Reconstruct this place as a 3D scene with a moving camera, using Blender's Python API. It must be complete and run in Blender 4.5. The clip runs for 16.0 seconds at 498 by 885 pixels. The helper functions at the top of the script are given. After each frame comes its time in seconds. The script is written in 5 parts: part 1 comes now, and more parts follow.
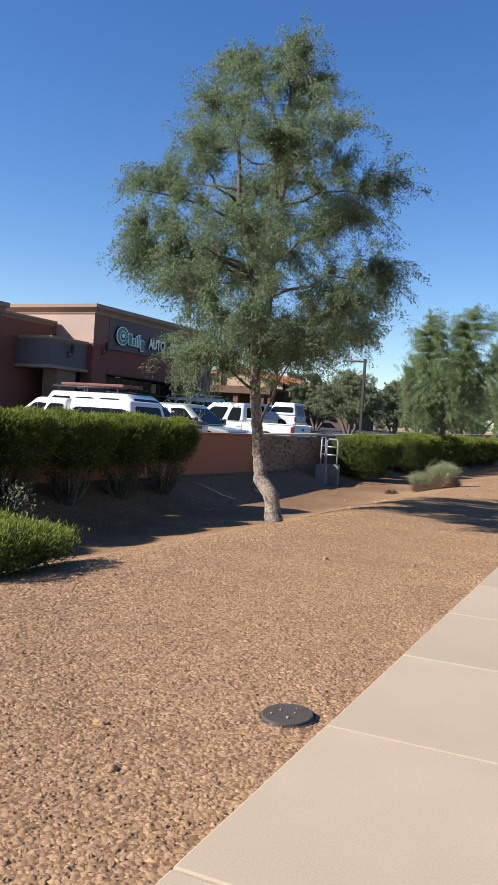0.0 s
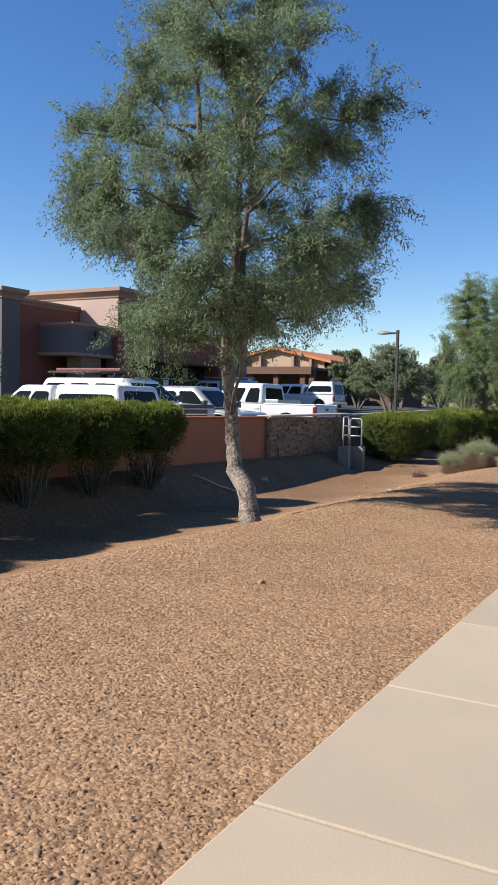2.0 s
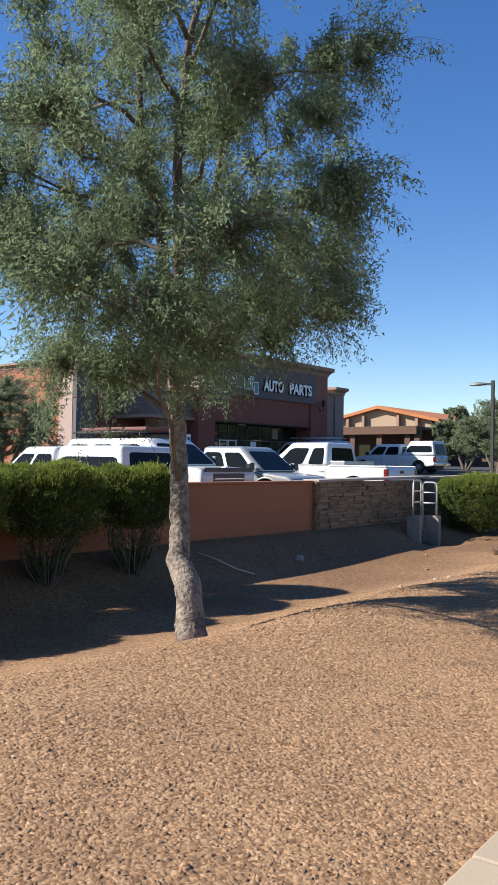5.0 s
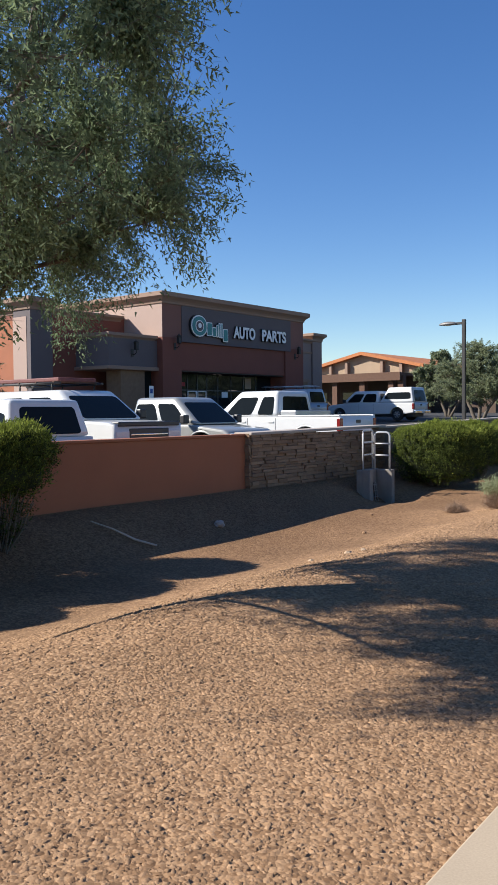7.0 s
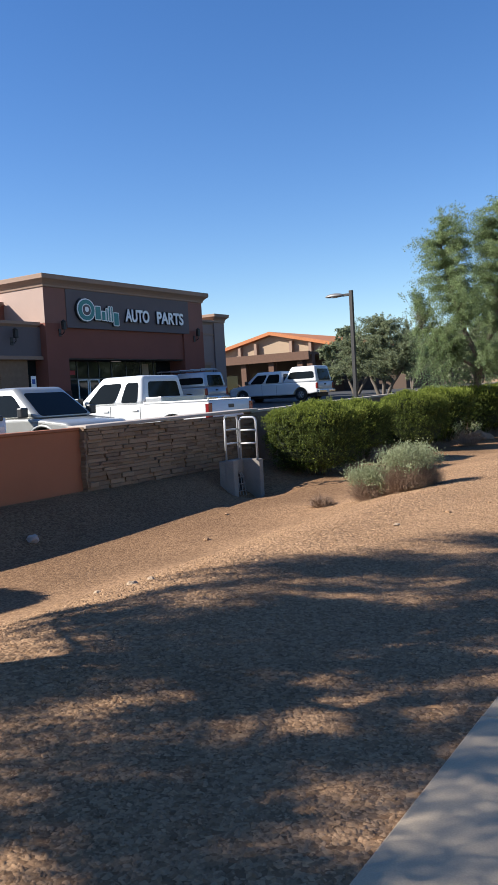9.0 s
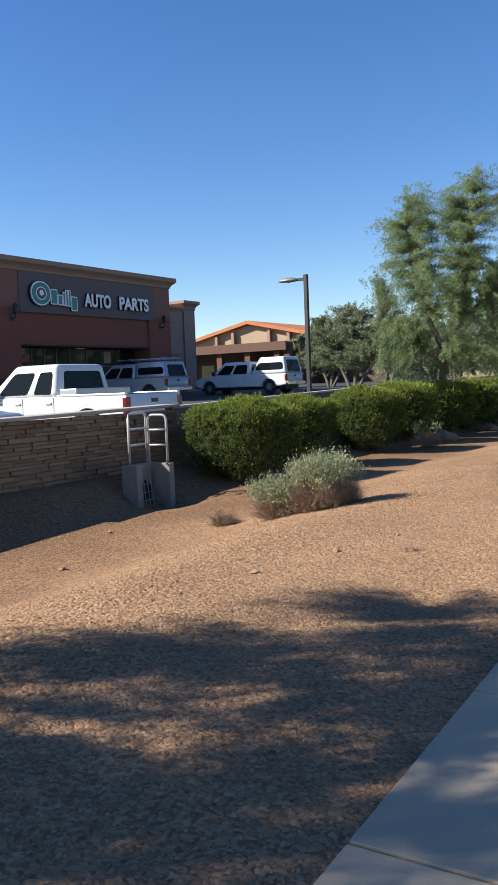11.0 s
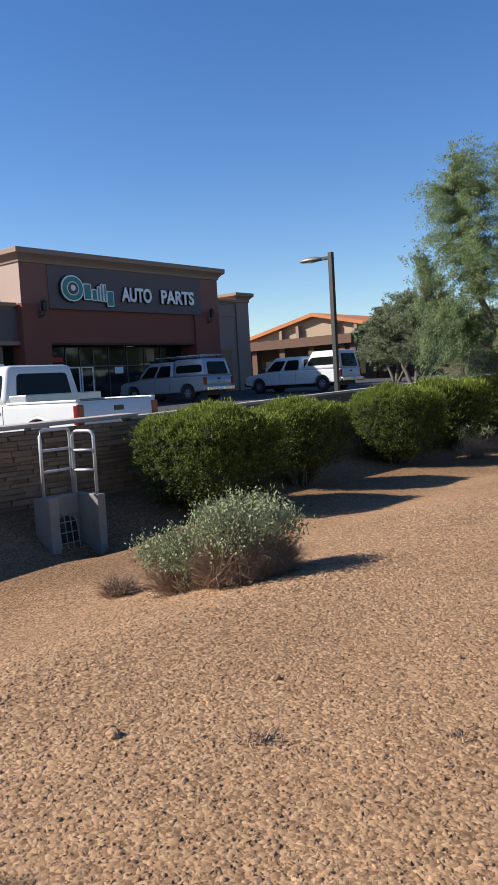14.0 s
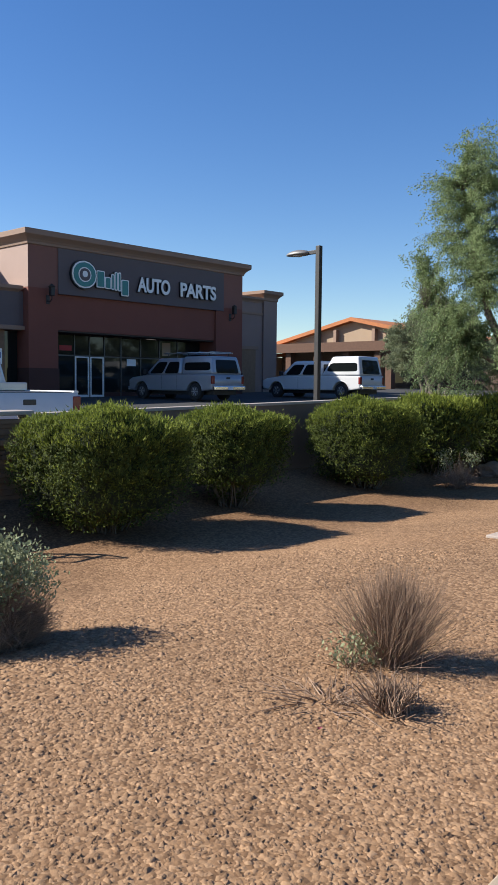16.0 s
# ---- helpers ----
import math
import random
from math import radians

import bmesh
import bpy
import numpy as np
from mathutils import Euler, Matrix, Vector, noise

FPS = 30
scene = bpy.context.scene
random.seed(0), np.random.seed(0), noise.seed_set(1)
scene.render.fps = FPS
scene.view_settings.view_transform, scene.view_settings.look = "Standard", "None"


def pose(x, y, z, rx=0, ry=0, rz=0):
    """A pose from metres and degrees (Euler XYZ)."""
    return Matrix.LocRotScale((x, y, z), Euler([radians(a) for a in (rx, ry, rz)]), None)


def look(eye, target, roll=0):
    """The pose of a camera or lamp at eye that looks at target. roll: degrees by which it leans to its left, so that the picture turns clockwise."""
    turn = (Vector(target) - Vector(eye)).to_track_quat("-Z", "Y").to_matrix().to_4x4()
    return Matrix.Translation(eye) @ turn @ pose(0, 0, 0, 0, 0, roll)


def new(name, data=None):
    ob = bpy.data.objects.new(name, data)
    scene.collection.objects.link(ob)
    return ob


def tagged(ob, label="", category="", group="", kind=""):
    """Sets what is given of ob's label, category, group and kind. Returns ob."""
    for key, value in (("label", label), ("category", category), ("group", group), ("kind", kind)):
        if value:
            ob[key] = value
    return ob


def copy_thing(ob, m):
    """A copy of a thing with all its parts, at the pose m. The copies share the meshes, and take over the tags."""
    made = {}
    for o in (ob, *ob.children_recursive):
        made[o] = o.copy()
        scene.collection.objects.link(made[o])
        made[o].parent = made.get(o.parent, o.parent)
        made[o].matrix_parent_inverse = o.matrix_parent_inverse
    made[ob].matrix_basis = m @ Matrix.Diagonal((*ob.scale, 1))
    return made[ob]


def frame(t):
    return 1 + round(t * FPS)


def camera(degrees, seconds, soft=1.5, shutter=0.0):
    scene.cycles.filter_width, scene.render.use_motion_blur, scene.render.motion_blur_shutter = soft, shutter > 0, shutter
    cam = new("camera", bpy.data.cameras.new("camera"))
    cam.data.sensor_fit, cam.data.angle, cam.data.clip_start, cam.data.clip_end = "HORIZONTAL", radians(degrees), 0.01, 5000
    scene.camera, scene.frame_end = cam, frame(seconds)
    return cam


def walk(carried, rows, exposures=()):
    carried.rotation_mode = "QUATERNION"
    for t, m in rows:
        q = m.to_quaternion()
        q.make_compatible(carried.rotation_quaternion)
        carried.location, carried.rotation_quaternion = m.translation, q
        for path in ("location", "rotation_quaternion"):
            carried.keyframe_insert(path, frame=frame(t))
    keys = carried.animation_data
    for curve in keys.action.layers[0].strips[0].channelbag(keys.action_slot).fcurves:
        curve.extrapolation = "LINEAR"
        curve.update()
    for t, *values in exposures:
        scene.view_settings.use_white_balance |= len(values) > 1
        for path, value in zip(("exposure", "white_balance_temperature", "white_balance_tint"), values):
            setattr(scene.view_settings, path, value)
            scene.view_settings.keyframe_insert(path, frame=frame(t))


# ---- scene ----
cam = camera(33.8, 16.0)
METRES, EYE, TILT, LEAN, TURN = 22.7, 1.5, 0.0, 0.0, 26.4
ROWS = [
    (0.0, 0.0, 0.0, 0.0, 0.09, -1.42, -3.75),
    (0.5, 0.0179, 0.0261, 0.0006, -0.46, -2.05, -3.16),
    (1.0, 0.033, 0.0511, 0.0009, -0.45, -3.57, -3.82),
    (1.5, 0.0443, 0.0799, 0.0011, 0.49, -3.06, -2.66),
    (2.0, 0.0566, 0.1078, 0.0012, 3.89, -2.81, -1.44),
    (2.5, 0.0656, 0.1409, 0.0012, 8.09, -0.51, -1.59),
    (3.0, 0.079, 0.1673, 0.0017, 8.25, 2.11, -2.26),
    (3.5, 0.0892, 0.1987, 0.0019, 9.81, 2.59, -3.02),
    (4.0, 0.1018, 0.2242, 0.0011, 10.72, 2.48, -2.06),
    (6.5, 0.1629, 0.363, 0.004, 13.18, -1.19, -0.11),
    (7.0, 0.1734, 0.3902, 0.0031, 12.05, -2.02, 0.53),
    (7.5, 0.1863, 0.4192, 0.0016, 10.8, -2.55, 2.01),
    (8.0, 0.198, 0.4515, 0.0012, 10.7, -4.03, 0.91),
    (8.5, 0.2123, 0.4811, 0.0014, 8.01, -4.03, 2.63),
    (9.0, 0.2251, 0.506, 0.0021, 6.89, -3.27, 3.13),
    (9.5, 0.2389, 0.5356, 0.003, 6.1, -2.3, 3.97),
    (10.0, 0.2536, 0.5632, 0.0034, 6.56, -2.92, 2.93),
    (12.5, 0.3107, 0.7065, 0.0029, 6.51, -4.73, 1.88),
    (13.0, 0.3203, 0.7383, 0.0044, 11.15, -2.9, 2.14),
    (13.5, 0.3309, 0.765, 0.0051, 13.78, -3.95, 2.65),
    (14.0, 0.3418, 0.7964, 0.0047, 12.4, -4.06, 3.31),
    (14.5, 0.3591, 0.8247, 0.0048, 12.26, -1.55, 3.04),
    (15.0, 0.3741, 0.8543, 0.0054, 14.76, -0.67, 1.9),
    (15.5, 0.3948, 0.8825, 0.0042, 14.98, -1.62, 2.29),
    (16.0, 0.409, 0.9072, 0.0052, 16.26, -3.93, -0.54),
]
walk(cam, [(t, pose(0, 0, EYE, TILT, LEAN, TURN) @ pose(METRES * x, METRES * y, METRES * z, 90 + pitch, roll, yaw)) for t, x, y, z, yaw, pitch, roll in ROWS], ((0.0, 0.91), (1.5, 0.88), (2.5, 0.91), (3.5, 1.0), (4.2, 1.02), (6.5, 0.88), (7.5, 0.84), (9.0, 0.99), (12.5, 0.93), (14.5, 0.78), (16.0, 0.80)))


# ---- light ----
SUN_AZ, SUN_EL = 51.0, 33.5
to_sun = Vector((-math.sin(radians(SUN_AZ)) * math.cos(radians(SUN_EL)), -math.cos(radians(SUN_AZ)) * math.cos(radians(SUN_EL)), math.sin(radians(SUN_EL))))
world = bpy.data.worlds.new("sky_world")
scene.world = world
world.use_nodes = True
wn, wl = world.node_tree.nodes, world.node_tree.links
wn.clear()
sky = wn.new("ShaderNodeTexSky")
sky.sky_type, sky.sun_disc = "NISHITA", False
sky.sun_elevation, sky.sun_rotation = radians(SUN_EL), radians(180 + SUN_AZ)
sky.air_density, sky.dust_density, sky.ozone_density, sky.altitude = 1.0, 0.2, 2.5, 400
bg = wn.new("ShaderNodeBackground")
bg.inputs["Strength"].default_value = 0.087
wo = wn.new("ShaderNodeOutputWorld")
hsv = wn.new("ShaderNodeHueSaturation")
hsv.inputs["Saturation"].default_value, hsv.inputs["Hue"].default_value = 1.27, 0.510
wl.new(sky.outputs[0], hsv.inputs["Color"])
wl.new(hsv.outputs[0], bg.inputs["Color"])
wl.new(bg.outputs[0], wo.inputs["Surface"])
sun_data = bpy.data.lights.new("sun", "SUN")
sun_data.energy, sun_data.angle, sun_data.color = 5.0, radians(0.53), (1.0, 0.955, 0.88)
sun = new("sun", sun_data)
sun.matrix_world = look(to_sun * 100, (0, 0, 0))

# ---- materials ----


def mat(name, colour, rough=0.7, metal=0.0, vary=0.15, scale=6.0, fine=60.0, bump=0.1, spec=0.5, island=0.0, objrand=0.0, coat=0.0, tint=None, dist=0.01):
    """A surface with variation at two scales and a fine relief."""
    m = bpy.data.materials.new(name)
    m.use_nodes = True
    n, l = m.node_tree.nodes, m.node_tree.links
    b = n["Principled BSDF"]
    b.inputs["Roughness"].default_value = rough
    b.inputs["Metallic"].default_value = metal
    b.inputs["Specular IOR Level"].default_value = spec
    b.inputs["Coat Weight"].default_value = coat
    tc = n.new("ShaderNodeTexCoord")
    n1 = n.new("ShaderNodeTexNoise")
    n1.inputs["Scale"].default_value, n1.inputs["Detail"].default_value = scale, 5
    n2 = n.new("ShaderNodeTexNoise")
    n2.inputs["Scale"].default_value, n2.inputs["Detail"].default_value = fine, 4
    l.new(tc.outputs["Object"], n1.inputs["Vector"])
    l.new(tc.outputs["Object"], n2.inputs["Vector"])
    add = n.new("ShaderNodeMath")
    add.operation = "ADD"
    l.new(n1.outputs["Fac"], add.inputs[0])
    l.new(n2.outputs["Fac"], add.inputs[1])
    last = add.outputs[0]
    if island or objrand:
        g = n.new("ShaderNodeNewGeometry" if island else "ShaderNodeObjectInfo")
        mul = n.new("ShaderNodeMath")
        mul.operation = "MULTIPLY_ADD"
        mul.inputs[1].default_value = 2 * (island or objrand)
        l.new(g.outputs["Random Per Island" if island else "Random"], mul.inputs[0])
        l.new(last, mul.inputs[2])
        last = mul.outputs[0]
    ramp = n.new("ShaderNodeMapRange")
    top = 1.35 + 2 * (island or objrand)
    ramp.inputs["From Min"].default_value, ramp.inputs["From Max"].default_value = 0.65, top
    l.new(last, ramp.inputs["Value"])
    mix = n.new("ShaderNodeMix")
    mix.data_type = "RGBA"
    c = Vector(colour)
    lo = c * (1 - vary)
    hi = Vector(tint) if tint else c * (1 + vary)
    mix.inputs["A"].default_value = (*lo, 1)
    mix.inputs["B"].default_value = (*[min(v, 0.95) for v in hi], 1)
    l.new(ramp.outputs["Result"], mix.inputs["Factor"])
    l.new(mix.outputs["Result"], b.inputs["Base Color"])
    if bump:
        bp = n.new("ShaderNodeBump")
        bp.inputs["Strength"].default_value, bp.inputs["Distance"].default_value = min(1, bump), dist
        l.new(n2.outputs["Fac"], bp.inputs["Height"])
        l.new(bp.outputs["Normal"], b.inputs["Normal"])
    return m


def gravel_mat(name, a, b2, c3, size, bump=1.0):
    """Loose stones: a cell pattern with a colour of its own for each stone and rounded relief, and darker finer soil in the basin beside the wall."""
    m = bpy.data.materials.new(name)
    m.use_nodes = True
    n, l = m.node_tree.nodes, m.node_tree.links
    b = n["Principled BSDF"]
    b.inputs["Roughness"].default_value = 0.9
    b.inputs["Specular IOR Level"].default_value = 0.25
    tc = n.new("ShaderNodeTexCoord")
    v = n.new("ShaderNodeTexVoronoi")
    v.inputs["Scale"].default_value = 1 / size
    l.new(tc.outputs["Object"], v.inputs["Vector"])
    big = n.new("ShaderNodeTexNoise")
    big.inputs["Scale"].default_value, big.inputs["Detail"].default_value = 0.45, 5
    l.new(tc.outputs["Object"], big.inputs["Vector"])
    sep = n.new("ShaderNodeSeparateColor")
    l.new(v.outputs["Color"], sep.inputs[0])
    r = n.new("ShaderNodeValToRGB")
    r.color_ramp.elements[0].color = (*a, 1)
    r.color_ramp.elements[1].color = (*c3, 1)
    e = r.color_ramp.elements.new(0.5)
    e.color = (*b2, 1)
    l.new(sep.outputs[0], r.inputs["Fac"])
    mr = n.new("ShaderNodeMapRange")
    mr.inputs["From Min"].default_value, mr.inputs["From Max"].default_value = 0.3, 0.7
    mr.inputs["To Min"].default_value, mr.inputs["To Max"].default_value = 0.8, 1.12
    l.new(big.outputs["Fac"], mr.inputs["Value"])
    mul = n.new("ShaderNodeMix")
    mul.data_type, mul.blend_type = "RGBA", "MULTIPLY"
    mul.inputs["Factor"].default_value = 1
    l.new(r.outputs["Color"], mul.inputs["A"])
    l.new(mr.outputs["Result"], mul.inputs["B"])
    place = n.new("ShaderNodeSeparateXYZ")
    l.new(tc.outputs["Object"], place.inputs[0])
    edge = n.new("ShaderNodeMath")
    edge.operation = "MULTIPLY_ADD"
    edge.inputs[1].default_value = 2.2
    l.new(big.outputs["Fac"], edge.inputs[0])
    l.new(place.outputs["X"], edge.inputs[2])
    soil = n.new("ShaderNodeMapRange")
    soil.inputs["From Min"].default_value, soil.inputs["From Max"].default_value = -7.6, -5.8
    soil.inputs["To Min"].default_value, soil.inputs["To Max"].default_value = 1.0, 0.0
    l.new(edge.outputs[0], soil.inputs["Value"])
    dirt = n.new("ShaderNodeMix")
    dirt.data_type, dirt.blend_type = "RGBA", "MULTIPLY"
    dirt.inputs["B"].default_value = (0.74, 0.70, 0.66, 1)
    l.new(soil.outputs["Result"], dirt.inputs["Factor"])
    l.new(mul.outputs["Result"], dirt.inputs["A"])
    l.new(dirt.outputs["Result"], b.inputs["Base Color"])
    v2 = n.new("ShaderNodeTexNoise")
    v2.inputs["Scale"].default_value, v2.inputs["Detail"].default_value = 1.1 / size, 6
    l.new(tc.outputs["Object"], v2.inputs["Vector"])
    inv = n.new("ShaderNodeMath")
    inv.operation = "SUBTRACT"
    l.new(v2.outputs["Fac"], inv.inputs[0])
    l.new(v.outputs["Distance"], inv.inputs[1])
    bp = n.new("ShaderNodeBump")
    bp.inputs["Strength"].default_value, bp.inputs["Distance"].default_value = bump, size * 0.45
    l.new(inv.outputs[0], bp.inputs["Height"])
    l.new(bp.outputs["Normal"], b.inputs["Normal"])
    return m


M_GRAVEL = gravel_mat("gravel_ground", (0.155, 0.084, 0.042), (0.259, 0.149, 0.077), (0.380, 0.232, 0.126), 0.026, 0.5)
M_STONE = mat("gravel_stone", (0.264, 0.146, 0.076), 0.9, vary=0.40, scale=0.9, fine=90, bump=0.3, spec=0.2, island=0.6, tint=(0.431, 0.270, 0.155))
M_ASPHALT = mat("asphalt", (0.0407, 0.0392, 0.0385), 0.9, vary=0.25, scale=0.6, fine=220, bump=0.4)
M_CONC = mat("sidewalk_concrete", (0.392, 0.309, 0.218), 0.85, vary=0.2, scale=0.9, fine=120, bump=0.08, spec=0.3, objrand=0.12)
M_STUCCO_RED = mat("red_stucco", (0.315, 0.112, 0.055), 0.9, vary=0.1, scale=1.2, fine=150, bump=0.3)
M_STUCCO_BROWN = mat("brown_stucco", (0.195, 0.066, 0.045), 0.9, vary=0.08, scale=0.8, fine=60, bump=0.15)
M_STUCCO_DARKBASE = mat("dark_base_stucco", (0.0731, 0.031, 0.0241), 0.9, vary=0.1, scale=0.8, fine=60, bump=0.15)
M_STUCCO_TAUPE = mat("taupe_stucco", (0.255, 0.187, 0.165), 0.9, vary=0.08, scale=0.8, fine=60, bump=0.15)
M_STUCCO_GREY = mat("grey_stucco", (0.120, 0.099, 0.101), 0.9, vary=0.08, scale=0.8, fine=60, bump=0.15)
M_STUCCO_ROSE = mat("rose_brown_stucco", (0.215, 0.098, 0.075), 0.9, vary=0.08, scale=0.8, fine=60, bump=0.15)
# pale tone for sun-facing sides, the sunlight put into the colour
M_STUCCO_SUNLIT = mat("sunlit_pale_stucco", (0.381, 0.272, 0.224), 0.9, vary=0.06, scale=0.8, fine=60, bump=0.15)
M_CORNICE = mat("cornice_tan", (0.270, 0.178, 0.128), 0.85, vary=0.06, scale=0.8, fine=60, bump=0.1)
M_ORANGE = mat("orange_roof", (0.422, 0.150, 0.051), 0.8, vary=0.15, scale=0.8, fine=9, bump=0.2)
M_TAN = mat("tan_wall", (0.340, 0.245, 0.164), 0.9, vary=0.1, scale=0.5, fine=30, bump=0.1)
M_BLOCKWALL = mat("dark_block_wall", (0.17, 0.118, 0.0925), 0.9, vary=0.12, scale=1.5, fine=80, bump=0.3)
M_STONE_VENEER = mat("ledge_stone", (0.205, 0.122, 0.074), 0.9, vary=0.35, scale=5, fine=50, bump=0.5, objrand=0.5, tint=(0.31, 0.205, 0.13))
M_CAP = mat("wall_cap", (0.37, 0.311, 0.266), 0.85, vary=0.1, scale=3, fine=80, bump=0.2)
M_CONCRETE_OLD = mat("old_concrete", (0.225, 0.198, 0.17), 0.9, vary=0.2, scale=4, fine=70, bump=0.35)
M_GALV = mat("galvanised_pipe", (0.490, 0.490, 0.490), 0.42, metal=0.25, vary=0.1, scale=8, fine=60, bump=0.05)
M_GRATE = mat("weathered_grate", (0.30, 0.285, 0.26), 0.7, metal=0.2, vary=0.3, scale=20, bump=0.1)
M_BARK = mat("grey_brown_bark", (0.11, 0.08, 0.06), 0.95, vary=0.6, scale=6, fine=24, bump=1.0, dist=0.035, tint=(0.32, 0.255, 0.20))
M_LIMB = mat("limb_bark", (0.11, 0.085, 0.065), 0.95, vary=0.4, scale=6, fine=30, bump=0.8, dist=0.02)
M_TWIG = mat("twig", (0.13, 0.108, 0.08), 0.95, vary=0.2, bump=0.2)
M_DARKIRON = mat("dark_iron", (0.037, 0.0348, 0.0333), 0.55, metal=0.4, vary=0.2, bump=0.05)
M_RUBBER = mat("tyre_rubber", (0.02, 0.02, 0.02), 0.85, vary=0.2, bump=0.1)
M_BLACKTRIM = mat("black_trim", (0.018, 0.018, 0.02), 0.45, vary=0.2, bump=0)
M_WHITEPAINT = mat("white_car_paint", (0.594, 0.594, 0.585), 0.32, vary=0.03, bump=0, coat=0.6)
M_SILVERPAINT = mat("silver_car_paint", (0.33, 0.33, 0.31), 0.3, metal=0.3, vary=0.05, bump=0, coat=0.6)
M_BLUEGREY = mat("pale_silver_paint", (0.30, 0.32, 0.35), 0.3, metal=0.25, vary=0.05, bump=0, coat=0.6)
M_CHROME = mat("chrome", (0.7, 0.7, 0.7), 0.15, metal=1.0, vary=0.03, bump=0)
M_TAIL = mat("red_lens", (0.17, 0.010, 0.009), 0.25, vary=0.1, bump=0)
M_HEAD = mat("clear_lens", (0.6, 0.6, 0.6), 0.1, vary=0.1, bump=0)
M_CARGLASS = mat("dark_car_glass", (0.008, 0.010, 0.010), 0.05, vary=0.1, bump=0, spec=0.12)
M_SIGNWHITE = mat("sign_face_white", (0.80, 0.80, 0.78), 0.5, vary=0.03, bump=0)
M_SIGNTEAL = mat("sign_face_teal", (0.03, 0.20, 0.19), 0.5, vary=0.05, bump=0)
M_SIGNSIDE = mat("sign_return_black", (0.015, 0.015, 0.017), 0.5, vary=0.05, bump=0)
M_BRONZE = mat("bronze_frame", (0.10, 0.098, 0.09), 0.45, metal=0.5, vary=0.05, bump=0)
M_ALU = mat("aluminium_frame", (0.42, 0.42, 0.42), 0.4, metal=0.7, vary=0.05, bump=0)
# near-black brown that carries the shade of soffit, recess and rear wall
M_STORE_DARK = mat("store_shade_dark", (0.074, 0.0629, 0.0555), 0.9, vary=0.2, scale=1, bump=0)
M_BROWNWOOD = mat("brown_fascia", (0.111, 0.0555, 0.0333), 0.85, vary=0.15, bump=0.1)
M_BROWNWALL = mat("brown_wall", (0.0962, 0.0629, 0.0444), 0.9, vary=0.15, scale=0.5, fine=30, bump=0.1)
M_ROCK = mat("landscape_rock", (0.24, 0.155, 0.10), 0.9, vary=0.3, scale=5, fine=40, bump=0.6, dist=0.03)


def leaf_mat(name, colour, vary=0.5, tint=None, trans=0.35):
    m = mat(name, colour, 0.7, vary=vary, scale=1.2, fine=12, bump=0, spec=0.15, island=0.9, tint=tint)
    n, l = m.node_tree.nodes, m.node_tree.links
    b = n["Principled BSDF"]
    t = n.new("ShaderNodeBsdfTranslucent")
    src = b.inputs["Base Color"].links[0].from_socket
    l.new(src, t.inputs["Color"])
    mx = n.new("ShaderNodeMixShader")
    mx.inputs[0].default_value = trans
    l.new(b.outputs[0], mx.inputs[1])
    l.new(t.outputs[0], mx.inputs[2])
    l.new(mx.outputs[0], n["Material Output"].inputs["Surface"])
    return m


M_LEAF_TREE = leaf_mat("tree_leaf", (0.148, 0.207, 0.105), tint=(0.265, 0.338, 0.185), trans=0.45)
M_LEAF_FAR = leaf_mat("far_tree_leaf", (0.195, 0.265, 0.115), tint=(0.35, 0.44, 0.21), trans=0.54)
M_LEAF_OLIVE = leaf_mat("olive_leaf", (0.18, 0.215, 0.12), tint=(0.33, 0.37, 0.215), trans=0.42)
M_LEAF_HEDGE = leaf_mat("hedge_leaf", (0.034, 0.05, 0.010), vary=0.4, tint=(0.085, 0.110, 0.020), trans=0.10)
# yellow-green new growth, its brightness also painting the sun on hedge tops
M_LEAF_SUNLIT_SHOOT = leaf_mat("hedge_sunlit_new_growth", (0.15, 0.19, 0.032), vary=0.35, tint=(0.30, 0.345, 0.062), trans=0.32)
M_LEAF_SAGE = leaf_mat("sage_leaf", (0.20, 0.22, 0.115), vary=0.25, tint=(0.35, 0.375, 0.215), trans=0.15)
M_DRY = mat("dry_stems", (0.25, 0.155, 0.10), 0.95, vary=0.4, scale=4, bump=0, island=0.5, tint=(0.42, 0.29, 0.20))
M_HEDGE_SHADE = mat("hedge_shade_core", (0.0163, 0.0222, 0.0074), 0.95, vary=0.4, scale=12, bump=0.6)

# ---- mesh helpers ----


def mesh_ob(name, bm, material, parent=None, label=""):
    me = bpy.data.meshes.new(name)
    bm.to_mesh(me)
    bm.free()
    for m in material if isinstance(material, (list, tuple)) else [material]:
        me.materials.append(m)
    ob = new(name, me)
    if parent:
        ob.parent = parent
    if label:
        ob["label"] = label
    return ob


def part(name, bm, material, parent, label=""):
    return mesh_ob(name, bm, material, parent, label)


def empty(name, x, y, z, rz=0.0):
    ob = new(name)
    ob.empty_display_size = 0.1
    ob.matrix_world = pose(x, y, z, 0, 0, rz)
    return ob


def box_bm(x0, x1, y0, y1, z0, z1, bevel=0.0, bm=None):
    own = bmesh.new()
    bmesh.ops.create_cube(own, size=1)
    for v in own.verts:
        v.co = Vector(((x0 + x1) / 2 + v.co.x * (x1 - x0), (y0 + y1) / 2 + v.co.y * (y1 - y0), (z0 + z1) / 2 + v.co.z * (z1 - z0)))
    if bevel:
        bmesh.ops.bevel(own, geom=own.edges[:], offset=bevel, segments=2, affect="EDGES", profile=0.5)
    if bm is None:
        return own
    join(bm, own)
    return bm


def join(bm, other):
    me = bpy.data.meshes.new("tmp")
    other.to_mesh(me)
    other.free()
    bm.from_mesh(me)
    bpy.data.meshes.remove(me)


